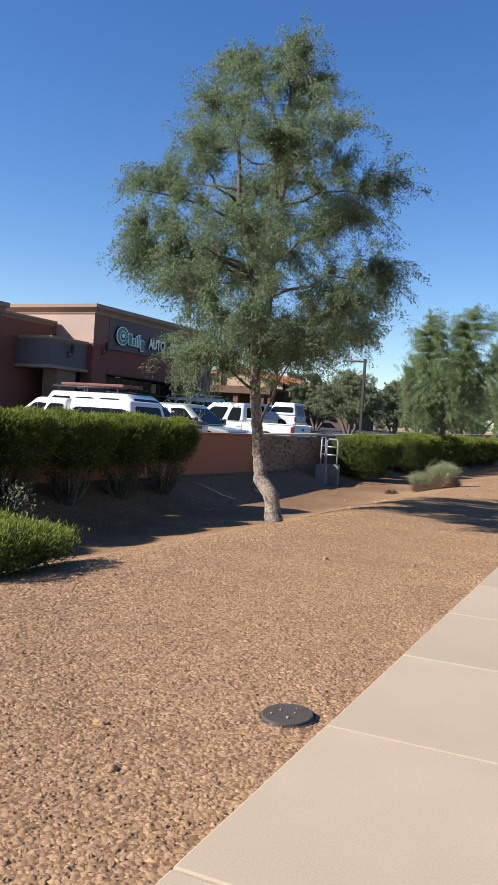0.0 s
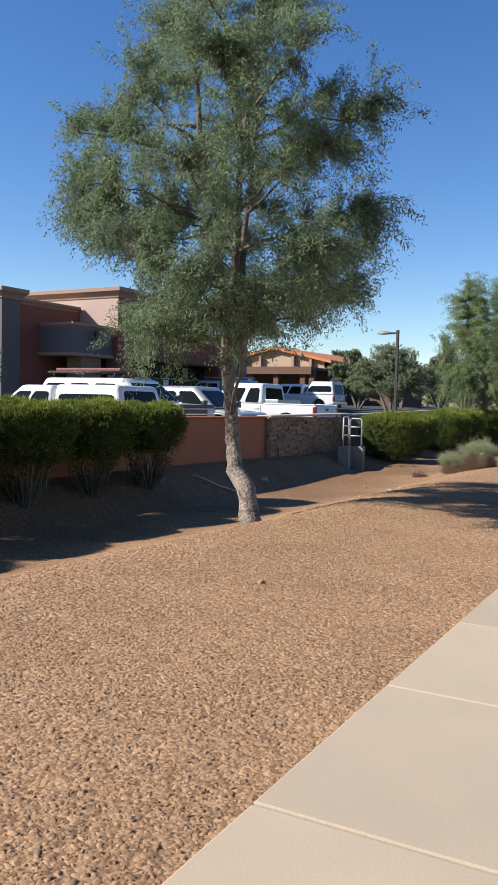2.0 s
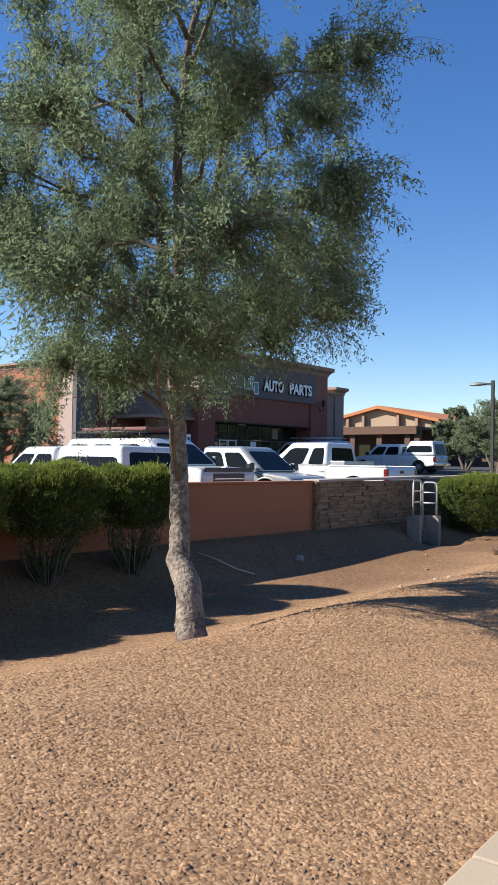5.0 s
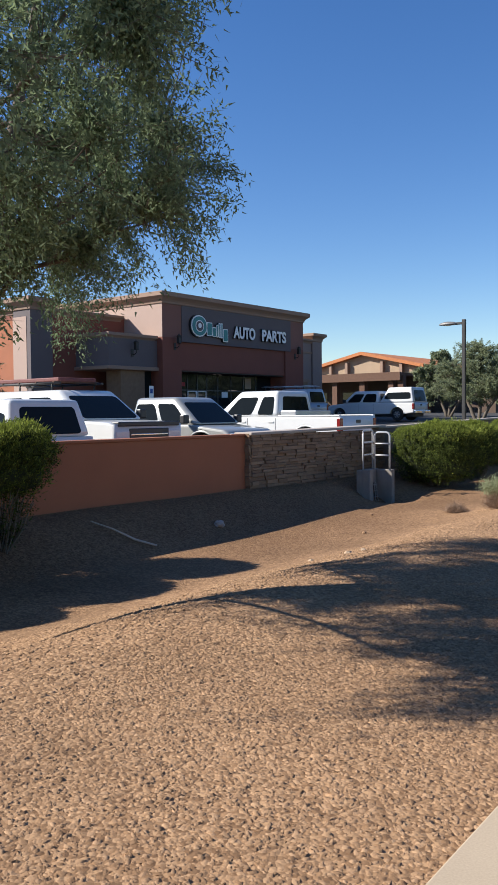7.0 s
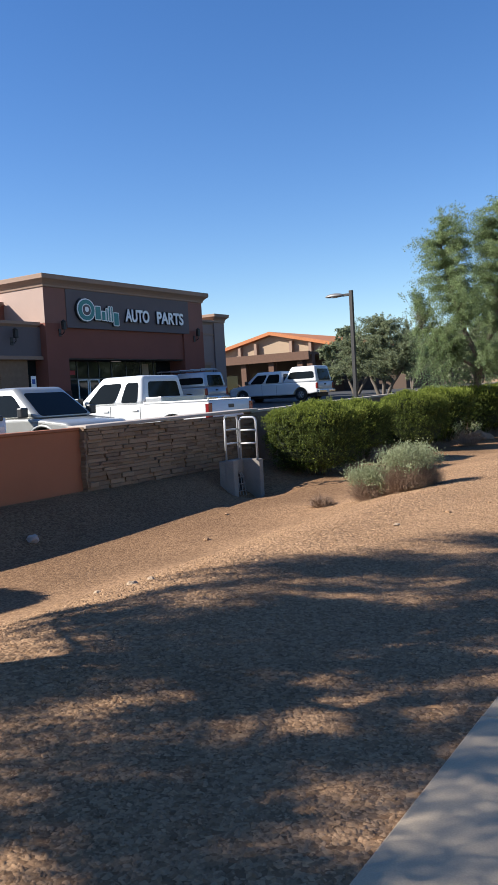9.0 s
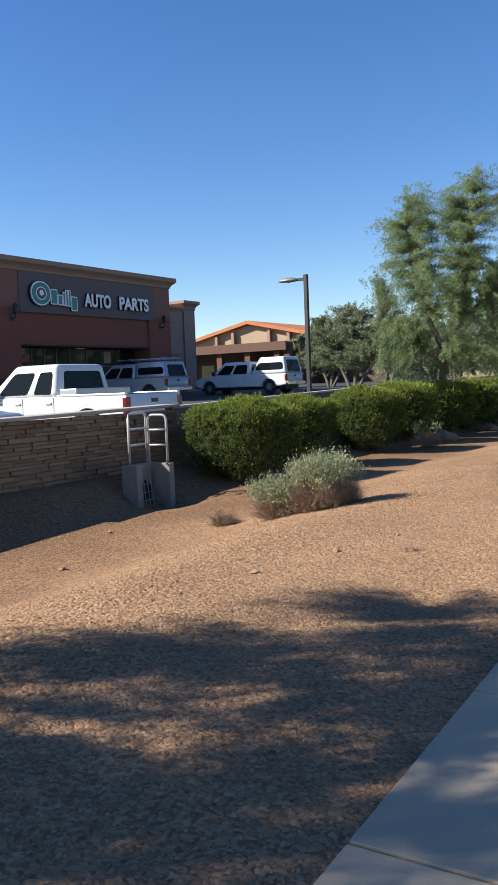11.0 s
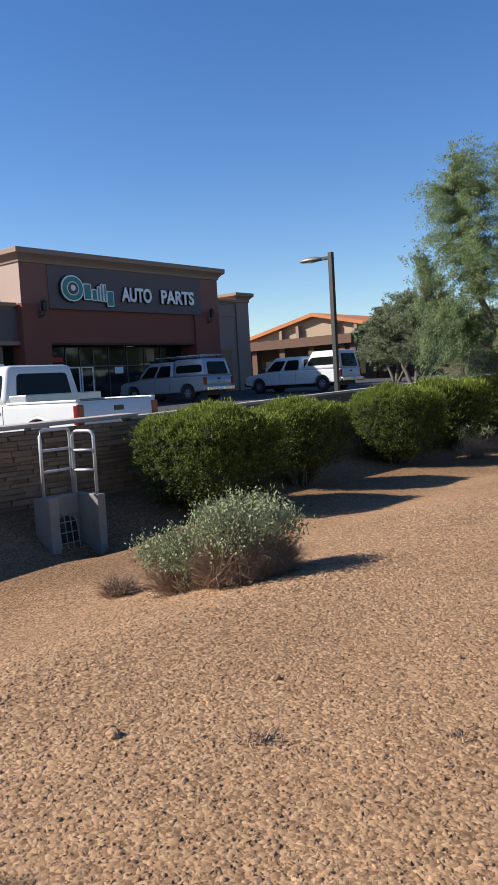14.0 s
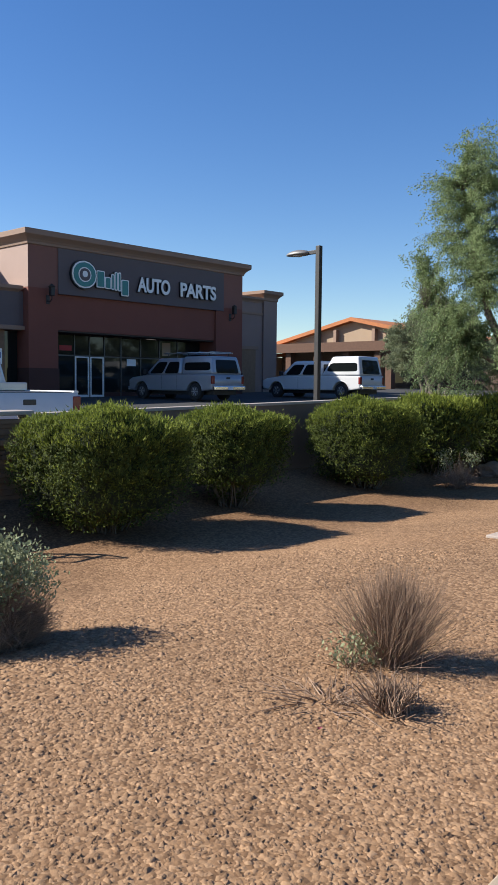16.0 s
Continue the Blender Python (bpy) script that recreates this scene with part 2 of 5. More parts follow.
def tube_bm(points, radii, sides=8, bm=None, caps=True):
    """A tapering tube along points."""
    bm = bm or bmesh.new()
    rings = []
    pts = [Vector(p) for p in points]
    up = Vector((0.13, 0.31, 0.94)).normalized()
    for i, p in enumerate(pts):
        d = (pts[min(i + 1, len(pts) - 1)] - pts[max(i - 1, 0)]).normalized()
        a = d.cross(up)
        if a.length < 0.05:
            a = d.cross(Vector((1, 0, 0)))
        a.normalize()
        b = d.cross(a)
        r = radii[i] if isinstance(radii, (list, tuple)) else radii
        rings.append([bm.verts.new(p + (a * math.cos(2 * math.pi * k / sides) + b * math.sin(2 * math.pi * k / sides)) * r) for k in range(sides)])
    for q, w in zip(rings, rings[1:]):
        for k in range(sides):
            f = bm.faces.new((q[k], q[(k + 1) % sides], w[(k + 1) % sides], w[k]))
            f.smooth = True
    if caps:
        bm.faces.new(rings[0][::-1])
        bm.faces.new(rings[-1])
    return bm


def raw_ob(name, verts, faces, material, parent=None, smooth=False):
    """A mesh of many pieces from arrays: verts (n, 3), faces (m, 3 or 4)."""
    verts, faces = np.asarray(verts, np.float32), np.asarray(faces, np.int32)
    me = bpy.data.meshes.new(name)
    me.vertices.add(len(verts))
    me.vertices.foreach_set("co", verts.ravel())
    k = faces.shape[1]
    me.loops.add(faces.size)
    me.loops.foreach_set("vertex_index", faces.ravel())
    me.polygons.add(len(faces))
    me.polygons.foreach_set("loop_start", np.arange(0, faces.size, k, dtype=np.int32))
    me.polygons.foreach_set("loop_total", np.full(len(faces), k, np.int32))
    if smooth:
        me.polygons.foreach_set("use_smooth", np.ones(len(faces), bool))
    me.update(calc_edges=True)
    me.materials.append(material)
    ob = new(name, me)
    if parent:
        ob.parent = parent
    return ob


# ---- ground ----


def smooth01(t):
    t = min(1.0, max(0.0, t))
    return t * t * (3 - 2 * t)


def edge_x(y):
    """The sidewalk's edge beside the gravel."""
    return -1.28 - 0.0289 * y


def lot_z(x, y):
    """The car park rises gently towards the shops."""
    return 0.1 + 0.02 * (-14 - max(x, -40)) + 0.018 * (min(max(y, -20), 75) - 19)


def ground_z(x, y):
    if x < -11.52:
        return lot_z(x, y)
    depth = 0.60 - 0.24 * smooth01((y - 20) / 10)
    fade = 1 - smooth01((y - 60) / 40)
    z = -0.025 - depth * fade * smooth01((-4.7 - x) / 3.1) + (depth - 0.03) * fade * smooth01((-9.3 - x) / 2.1)
    z += 0.06 * math.exp(-((x + 4.4) / 1.0) ** 2) * (1 - smooth01((y - 18) / 8))
    z -= 0.40 * math.exp(-((x + 9.95) / 0.55) ** 2 - ((y - 26.85) / 0.55) ** 2)
    z -= 0.08 * math.exp(-((x + 6.0) / 0.7) ** 2 - ((y - 13.29) / 0.9) ** 2)
    return z + 0.02 * noise.noise((x * 0.5, y * 0.5, 0.0))


# ---- foliage helpers ----


def leaf_arrays(pts, dirs, length, width, rng, spread=0.6, facing=None, tri=False):
    """Rhombic leaves at pts, pointing along dirs with a spread."""
    n = len(pts)
    d = dirs + rng.normal(0, spread, (n, 3))
    d /= np.linalg.norm(d, axis=1)[:, None] + 1e-6
    s = np.cross(d, rng.normal(0, 1, (n, 3)) if facing is None else facing + rng.normal(0, 0.28, (n, 3)))
    s /= np.linalg.norm(s, axis=1)[:, None] + 1e-6
    ln = length * rng.uniform(0.6, 1.4, (n, 1))
    wd = width * rng.uniform(0.7, 1.3, (n, 1))
    if tri:
        v = np.stack([pts + s * wd * 0.5, pts + d * ln, pts - s * wd * 0.5], 1).reshape(-1, 3)
        return v, np.arange(3 * n).reshape(n, 3)
    v = np.stack([pts, pts + d * ln * 0.5 + s * wd * 0.5, pts + d * ln, pts + d * ln * 0.5 - s * wd * 0.5], 1).reshape(-1, 3)
    f = np.arange(4 * n).reshape(n, 4)
    return v, f


def strand_arrays(starts, ends, radius, rng, bend=0.1):
    """Thin three-sided stems from starts to ends, bent half-way."""
    n = len(starts)
    mid = (starts + ends) / 2 + rng.normal(0, bend, (n, 3))
    d = ends - starts
    a = np.cross(d, [0.3, 0.2, 0.93])
    a /= np.linalg.norm(a, axis=1)[:, None] + 1e-6
    b = np.cross(d, a)
    b /= np.linalg.norm(b, axis=1)[:, None] + 1e-6
    v = []
    for p, r in ((starts, radius), (mid, radius * 0.75), (ends, radius * 0.35)):
        for k in range(3):
            an = 2 * math.pi * k / 3
            v.append(p + (a * math.cos(an) + b * math.sin(an)) * r)
    v = np.stack(v, 1).reshape(-1, 3)
    f = []
    for seg in range(2):
        for k in range(3):
            f.append([seg * 3 + k, seg * 3 + (k + 1) % 3, seg * 3 + 3 + (k + 1) % 3, seg * 3 + 3 + k])
    f = (np.arange(n)[:, None, None] * 9 + np.array(f)[None]).reshape(-1, 4)
    return v, f


def tree(name, base, stems, clumps, sprigs, per, leaf, material, seed, label, droop=0.5, sprig_len=0.9, bark=None, group="", reach=False, hubshare=4):
    """A tree: stems are (points, radii) tubes; clumps are (x, y, z, rx, rz, weight) about the base; sprigs of leaves hang from limbs that reach into them."""
    bark = bark or M_BARK
    rng = np.random.default_rng(seed)
    ob = tagged(empty(name, *base), label, "tree", group)
    nodes = []
    for k, (pts, rad) in enumerate(stems):
        wob = [Vector(p) + Vector(rng.normal(0, 0.02, 3)) * (0 if i == 0 else 1) for i, p in enumerate(pts)]
        fine, fr = [], []
        for i in range(len(wob) - 1):
            for s in range(4):
                t = s / 4
                fine.append(wob[i].lerp(wob[i + 1], t) + Vector(rng.normal(0, 0.008, 3)))
                fr.append((rad[i] * (1 - t) + rad[i + 1] * t) * rng.uniform(0.94, 1.07))
        fine.append(wob[-1])
        fr.append(rad[-1])
        part("trunk" if k == 0 else "limb", tube_bm(fine, fr, 14 if k == 0 else 7), bark if k == 0 or not reach else M_LIMB, ob)
        nodes += [np.array(p) for p in fine[len(fine) // 3:]]
    if reach:
        trunk_nodes = np.array(nodes)
        for c in clumps:
            goal = np.array(c[:3])
            cost = ((trunk_nodes + np.array([0, 0, 0.55]) - goal) ** 2).sum(1) + 40 * np.maximum(0, trunk_nodes[:, 2] - goal[2] + 0.25)
            root = trunk_nodes[np.argmin(cost)]
            pts = [Vector(root * (1 - t) + goal * t + np.array([0, 0, 0.35 * t * (1 - t)]) + rng.normal(0, 0.05, 3) * (0 < t < 1)) for t in (0, 0.2, 0.4, 0.6, 0.8, 1)]
            part("limb", tube_bm(pts, [0.030, 0.026, 0.021, 0.016, 0.011, 0.006], 6), M_LIMB, ob)
            nodes += [np.array(p) for p in pts[2:]]
    nodes = np.array(nodes)
    w = np.array([c[5] for c in clumps], float)
    which = rng.choice(len(clumps), sprigs, p=w / w.sum())
    cl = np.array([c[:5] for c in clumps])[which]
    u = rng.normal(0, 1, (sprigs, 3))
    u /= np.linalg.norm(u, axis=1)[:, None]
    rr = rng.uniform(0.15, 1, (sprigs, 1)) ** 0.45
    tips = cl[:, :3] + u * rr * np.stack([cl[:, 3], cl[:, 3], cl[:, 4]], 1)
    hubs = tips[: max(1, sprigs // hubshare)]
    tips[len(hubs):] = hubs[rng.integers(0, len(hubs), sprigs - len(hubs))] + rng.normal(0, 0.20 * sprig_len / 0.6, (sprigs - len(hubs), 3))
    near = nodes[np.argmin(((tips[:, None] + np.array([0, 0, -0.35]) - nodes[None]) ** 2).sum(2), 1)]
    inward = near - tips
    far = np.linalg.norm(inward, axis=1)[:, None]
    start = tips + inward / (far + 1e-6) * np.minimum(far, sprig_len) + np.array([0, 0, 0.3 * droop])
    v1, f1 = strand_arrays(near, start, 0.006, rng, 0.08)
    v2, f2 = strand_arrays(start, tips + np.array([0, 0, -0.2 * droop]), 0.004, rng, 0.05)
    twigs = raw_ob("twig_growth", np.concatenate([v1, v2]), np.concatenate([f1, f2 + len(v1)]), M_TWIG, ob)
    t = rng.uniform(0, 1, (sprigs, per, 1)) ** 0.8
    p = start[:, None] * (1 - t) + tips[:, None] * t
    p = p + np.concatenate([np.zeros((sprigs, per, 2)), -droop * t ** 2 * rng.uniform(0.2, 0.7, (sprigs, 1, 1))], 2)
    p = p + rng.normal(0, 0.055 * sprig_len + 0.015, p.shape)
    along = (tips - start)[:, None] * 0.5 + np.array([0, 0, -droop])
    v, f = leaf_arrays(p.reshape(-1, 3), np.broadcast_to(along, p.shape).reshape(-1, 3), leaf[0], leaf[1], rng, 0.55, None, True)
    raw_ob("crown", v, f, material, ob)
    return ob


def hedge(name, x, y, z, rx, ry, h, seed, label, count=15000, group="", rz=0.0, leaf=(0.036, 0.020), legs=0.14):
    """A clipped shrub: dense leaves over a near-black core that paints its inner shade, narrower at its foot, bare
    stems below.
    """
    rng = np.random.default_rng(seed)
    ob = tagged(empty(name, x, y, z, rz), label, "hedge", group)

    def surface(d, lift=1.0):
        e, a = 5.5, 2.9
        rho = (np.abs(d[:, 0]) ** a + np.abs(d[:, 1]) ** a) ** (1 / a)
        r = 1 / ((rho ** e + np.abs(d[:, 2]) ** e) ** (1 / e))
        q = d * r[:, None] * lift
        zz = (q[:, 2] * 0.5 + 0.5)
        taper = 0.90 + 0.10 * np.clip(zz / 0.6, 0, 1) ** 0.8
        lump = 1 + 0.06 * np.sin(q[:, 0] * 5 + seed) * np.sin(q[:, 1] * 4 + 2 * seed) + 0.035 * np.sin(q[:, 2] * 9 + q[:, 0] * 7 + seed)
        return np.stack([q[:, 0] * rx * taper * lump, q[:, 1] * ry * taper * lump, legs + (h - legs) * zz * (1 - 0.09 * np.clip(zz - 0.4, 0, 1) / 0.6 * (q[:, 0] ** 2 + q[:, 1] ** 2)) + 0.04 * np.sin(q[:, 0] * 3 + q[:, 1] * 4 + seed) * zz], 1)

    count = int(count * 1.7)
    d = rng.normal(0, 1, (count, 3))
    d /= np.linalg.norm(d, axis=1)[:, None]
    low = d[:, 2] < -0.25
    d[low & (rng.random(count) < 0.5), 2] *= -1
    pts = surface(d, 1.0) * 1.0 + rng.normal(0, 0.035, (count, 3))
    lump_a = np.array([noise.noise(Vector(p) * 3.2 + Vector((seed, 3, 0))) for p in pts])
    lump_b = np.array([noise.noise(Vector(p) * 8.5 + Vector((0, seed, 7))) for p in pts])
    mid = np.array([0, 0, (h + legs) * 0.5])
    pts = mid + (pts - mid) * (1 + 0.075 * lump_a + 0.115 * lump_b)[:, None]
    keep = (lump_b > -0.2) | (rng.random(count) < 0.3)
    pts, d = pts[keep], d[keep]
    count = len(pts)
    sink = np.where(d[:, 2] > 0.62, 0.05, 0.17) * rng.random(count) ** 1.3
    pts = mid + (pts - mid) * (1 - sink)[:, None]
    pts[:, 2] = np.maximum(pts[:, 2], 0.05)
    out = d * np.array([1, 1, 0.9]) + np.array([0, 0, 0.45])
    rho = np.linalg.norm(d[:, :2], axis=1)[:, None] + 1e-6
    face = np.concatenate([d[:, :2] / rho * rho ** 3.2, np.sign(d[:, 2:]) * np.abs(d[:, 2:]) ** 2.6], 1)
    face /= np.linalg.norm(face, axis=1)[:, None] + 1e-6
    along = rng.normal(0, 1, (count, 3))
    along -= np.where(face[:, 2:] > 0.5, 0.8, 0.3) * (along * face).sum(1, keepdims=True) * face
    v, f = leaf_arrays(pts, along, leaf[0], leaf[1], rng, 0.12, face, True)
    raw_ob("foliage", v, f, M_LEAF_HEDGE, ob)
    # pale shoots sit mostly on top, so part of the sunlit look is colour
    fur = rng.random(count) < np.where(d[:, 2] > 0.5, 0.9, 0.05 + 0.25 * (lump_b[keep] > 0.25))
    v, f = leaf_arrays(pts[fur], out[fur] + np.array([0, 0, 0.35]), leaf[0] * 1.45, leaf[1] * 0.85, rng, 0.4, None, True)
    raw_ob("new_growth", v, f, M_LEAF_SUNLIT_SHOOT, ob)
    # solid near-black core: the shade between the leaves is in its colour
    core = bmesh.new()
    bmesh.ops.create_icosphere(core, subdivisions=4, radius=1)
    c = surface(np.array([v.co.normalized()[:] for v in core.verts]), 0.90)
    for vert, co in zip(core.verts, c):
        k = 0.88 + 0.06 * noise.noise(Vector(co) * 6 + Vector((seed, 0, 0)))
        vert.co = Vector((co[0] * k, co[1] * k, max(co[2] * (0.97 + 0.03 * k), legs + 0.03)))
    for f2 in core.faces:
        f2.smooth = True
    part("shade_core", core, M_HEDGE_SHADE, ob)
    a = rng.uniform(0, 2 * math.pi, 46)
    s = np.stack([np.cos(a) * rx * 0.28 * rng.random(46), np.sin(a) * ry * 0.28 * rng.random(46), np.full(46, -0.12)], 1)
    e2 = np.stack([np.cos(a) * rx * rng.uniform(0.5, 0.8, 46), np.sin(a) * ry * rng.uniform(0.5, 0.8, 46), rng.uniform(0.35, 0.6, 46) * h], 1)
    v, f = strand_arrays(s, e2, 0.016, rng, 0.06)
    raw_ob("stem_growth", v, f, M_TWIG, ob)
    if legs > 0.2:
        pick = rng.integers(0, 46, 1800)
        t = rng.uniform(0.25, 1, (1800, 1))
        p = s[pick] * (1 - t) + e2[pick] * t + rng.normal(0, 0.045, (1800, 3))
        v, f = leaf_arrays(p, rng.normal(0, 1, (1800, 3)), leaf[0] * 1.1, leaf[1] * 1.2, rng, 0.4, None, True)
        raw_ob("lower_leaves", v, f, M_LEAF_HEDGE, ob)
    return ob


# ---- ground, sidewalk ----
xs = [-900, -400, -150, -80, -50, -40, -30, -20, -14, -11.7, -11.53, -11.51] + [-11.25 + 0.25 * i for i in range(40)] + [-1.1, 0, 2, 10, 40, 150, 600]
ys = [-600, -200, -60, -20, -8] + [-4 + 0.5 * i for i in range(140)] + [70, 80, 100, 150, 300, 600, 1500]
bm = bmesh.new()
grid = [[bm.verts.new((x, y, ground_z(x, y))) for y in ys] for x in xs]
for i in range(len(xs) - 1):
    for j in range(len(ys) - 1):
        f = bm.faces.new((grid[i][j], grid[i + 1][j], grid[i + 1][j + 1], grid[i][j + 1]))
        f.smooth = True
        f.material_index = 1 if xs[i + 1] <= -11.5 else 0
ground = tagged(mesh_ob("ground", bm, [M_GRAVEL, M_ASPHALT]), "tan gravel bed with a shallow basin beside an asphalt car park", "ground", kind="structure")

bm = bmesh.new()
WALK_W = 1.9
vs = []
for y in (-6, 60):
    vs += [bm.verts.new((edge_x(y) + 0.01, y, -0.04)), bm.verts.new((edge_x(y) + WALK_W - 0.01, y, -0.04))]
bm.faces.new((vs[0], vs[1], vs[3], vs[2]))
sidewalk = tagged(mesh_ob("sidewalk", bm, M_CONCRETE_OLD), "pale concrete sidewalk with scored joints", "sidewalk", kind="structure")
slab_bm = box_bm(0, WALK_W, 0.006, 1.539, -0.12, 0.0, 0.008)
slab_mesh = None
for i in range(-4, 38):
    y0 = 0.80 + 1.545 * i
    if slab_mesh is None:
        slab = part("slab", slab_bm, M_CONC, sidewalk)
        slab_mesh = slab.data
    else:
        slab = new("slab", slab_mesh)
        slab.parent = sidewalk
    slab.matrix_basis = pose(edge_x(y0), y0, 0.0 + 0.002 * math.sin(i * 2.3), 0, 0, math.degrees(math.atan(0.0289)))

# ---- boundary wall ----
wall_red = tagged(mesh_ob("wall_red", box_bm(-11.65, -11.45, -6, 23.46, -0.7, 1.08, 0.012), M_STUCCO_RED), "terracotta stucco boundary wall", "wall", kind="structure")
part("wall_cap", box_bm(-11.68, -11.42, -6, 23.46, 1.08, 1.135, 0.015), M_STUCCO_RED, wall_red)
bm = bmesh.new()
for y0, y1, z0, z1 in ((29.25, 38.0, 1.13, 1.31), (38.0, 47.0, 1.31, 1.46), (47, 70, 1.46, 1.75)):
    q = box_bm(-11.68, -11.48, y0, y1, -0.8, 1.0)
    for v in q.verts:
        if v.co.z > 0:
            v.co.z = z0 if v.co.y < (y0 + y1) / 2 else z1
    join(bm, q)
wall_dark = tagged(mesh_ob("wall_block", bm, M_BLOCKWALL), "brown block boundary wall with a pale cap", "wall", kind="structure")
bm = bmesh.new()
for y0, y1, z0, z1 in ((29.25, 38.0, 1.13, 1.31), (38.0, 47.0, 1.31, 1.46), (47, 70, 1.46, 1.75)):
    q = box_bm(-11.71, -11.45, y0, y1, 0, 0.05)
    for v in q.verts:
        v.co.z += z0 if v.co.y < (y0 + y1) / 2 else z1
    join(bm, q)
part("wall_cap", bm, M_CAP, wall_dark)
wall_stone = tagged(mesh_ob("wall_stone", box_bm(-11.66, -11.36, 23.5, 29.2, -0.7, 1.1), M_BLOCKWALL), "ledge-stone faced boundary wall with a pale cap", "wall", kind="structure")
q = box_bm(-11.74, -11.25, 23.42, 29.26, 1.1, 1.165, 0.018)
for v in q.verts:
    v.co.z += (v.co.y - 23.4) * 0.012
part("wall_cap", q, M_CAP, wall_stone)

# ---- storm drain headwall with its rail ----
drain = tagged(empty("drain_headwall", -10.35, 26.8, -0.5), "grey concrete drain headwall with a barred opening", "drain")


def at(ob, q):
    o = ob.matrix_world.translation
    for v in q.verts:
        v.co -= o
    return q


bm = box_bm(-10.5, -10.33, 26.46, 27.24, -0.9, 0.21, 0.015)
part("back_wall", at(drain, bm), M_CONCRETE_OLD, drain)
part("wing_wall", at(drain, box_bm(-10.33, -9.9, 27.1, 27.24, -0.95, 0.205, 0.015)), M_CONCRETE_OLD, drain)
part("wing_wall", at(drain, box_bm(-10.33, -10.12, 26.44, 26.60, -0.95, 0.225, 0.015)), M_CONCRETE_OLD, drain)
# no hole is cut: a black plug paints the dark inside the opening
hole = [(26.64, -0.9), (27.06, -0.9), (27.06, -0.22), (26.98, -0.12), (26.85, -0.08), (26.72, -0.12), (26.64, -0.22)]
bm = bmesh.new()
face = bm.faces.new([bm.verts.new((-10.326, y, z)) for y, z in hole])
grown = bmesh.ops.extrude_face_region(bm, geom=[face])
for v in grown["geom"]:
    if isinstance(v, bmesh.types.BMVert):
        v.co.x = -10.40
bmesh.ops.recalc_face_normals(bm, faces=bm.faces)
part("pipe_mouth_shade", at(drain, bm), M_BLACKTRIM, drain)
for k in range(4):
    y = 26.68 + 0.105 * k
    part("bar", at(drain, tube_bm([(-10.16, y, -0.92), (-10.22, y, -0.5), (-10.27, y, -0.12 + 0.04 * math.sin(k + 0.6)), (-10.32, y, -0.07)], 0.009, 6)), M_GRATE, drain)
for k in range(5):
    z = -0.74 + 0.145 * k
    x = -10.185 - 0.135 * (z + 0.74)
    part("bar", at(drain, tube_bm([(x, 26.65, z), (x, 27.03, z)], 0.008, 6)), M_GRATE, drain)

rail = tagged(empty("guard_rail", -10.4, 27.2, 0.21), "galvanised pipe guard rail with rounded corners on concrete", "rail")
RA, RB, RC = (-10.36, 26.54), (-10.42, 27.10), (-10.0, 27.18)


def rail_panel(p, q, z0p, z0q, top):
    pts = [(*p, z0p - 0.02), (*p, top - 0.08)]
    d = Vector((q[0] - p[0], q[1] - p[1], 0)).normalized() * 0.08
    pts += [(p[0] + d.x * 0.3, p[1] + d.y * 0.3, top - 0.02), (p[0] + d.x, p[1] + d.y, top), (q[0] - d.x, q[1] - d.y, top), (q[0] - d.x * 0.3, q[1] - d.y * 0.3, top - 0.02), (*q, top - 0.08), (*q, z0q - 0.02)]
    part("hoop", at(rail, tube_bm(pts, 0.024, 10)), M_GALV, rail)
    for f in (0.37, 0.69):
        zz = z0p + (top - z0p) * f
        part("crossbar", at(rail, tube_bm([(*p, zz), (*q, zz)], 0.02, 10)), M_GALV, rail)


rail_panel(RA, RB, 0.22, 0.21, 1.14)
rail_panel((RB[0] + 0.05, RB[1] + 0.005), RC, 0.21, 0.205, 1.09)

# ---- shops ----
SX, SY0, SY1, STOP = -33.0, 42.95, 56.85, 8.45
SZ = 0.75
store = tagged(empty("store_building", SX, 50, SZ), "brown and grey stucco shop with a tall sign front", "building")


def sp(name, mtl, *a, bevel=0.0):
    return part(name, at(store, box_bm(*a, bevel)), mtl, store)


def cornice(name, x0, x1, y0, y1, z, mtl, s=1.0, owner=None):
    """A stepped cornice round a parapet."""
    bm = bmesh.new()
    rings = []
    for o, dz in ((0.0, -0.62), (0.06, -0.60), (0.08, -0.50), (0.15, -0.40), (0.25, -0.31), (0.33, -0.25), (0.36, -0.22), (0.36, 0.0), (0.34, 0.02)):
        rings.append([bm.verts.new(p) for p in ((x0 - o * s, y0 - o * s, z + dz * s), (x1 + o * s, y0 - o * s, z + dz * s), (x1 + o * s, y1 + o * s, z + dz * s), (x0 - o * s, y1 + o * s, z + dz * s))])
    for q, w in zip(rings, rings[1:]):
        for k in range(4):
            bm.faces.new((q[k], q[(k + 1) % 4], w[(k + 1) % 4], w[k]))
    bm.faces.new(rings[0][::-1])
    bm.faces.new(rings[-1])
    own = owner or store
    return part(name, at(own, bm), mtl, own)


# sign tower: piers, lintel, rear and side walls round a recessed storefront
sp("front_pier", M_STUCCO_BROWN, SX - 1.4, SX, SY0, SY0 + 1.55, SZ, 5.95)
sp("front_pier", M_STUCCO_BROWN, SX - 1.4, SX, SY1 - 2.1, SY1, SZ, 5.95)
sp("pier_base", M_STUCCO_DARKBASE, SX - 1.4, SX + 0.035, SY0 - 0.03, SY0 + 1.58, SZ, 2.35)
sp("pier_base", M_STUCCO_DARKBASE, SX - 1.4, SX + 0.035, SY1 - 2.13, SY1 + 0.03, SZ, 2.35)
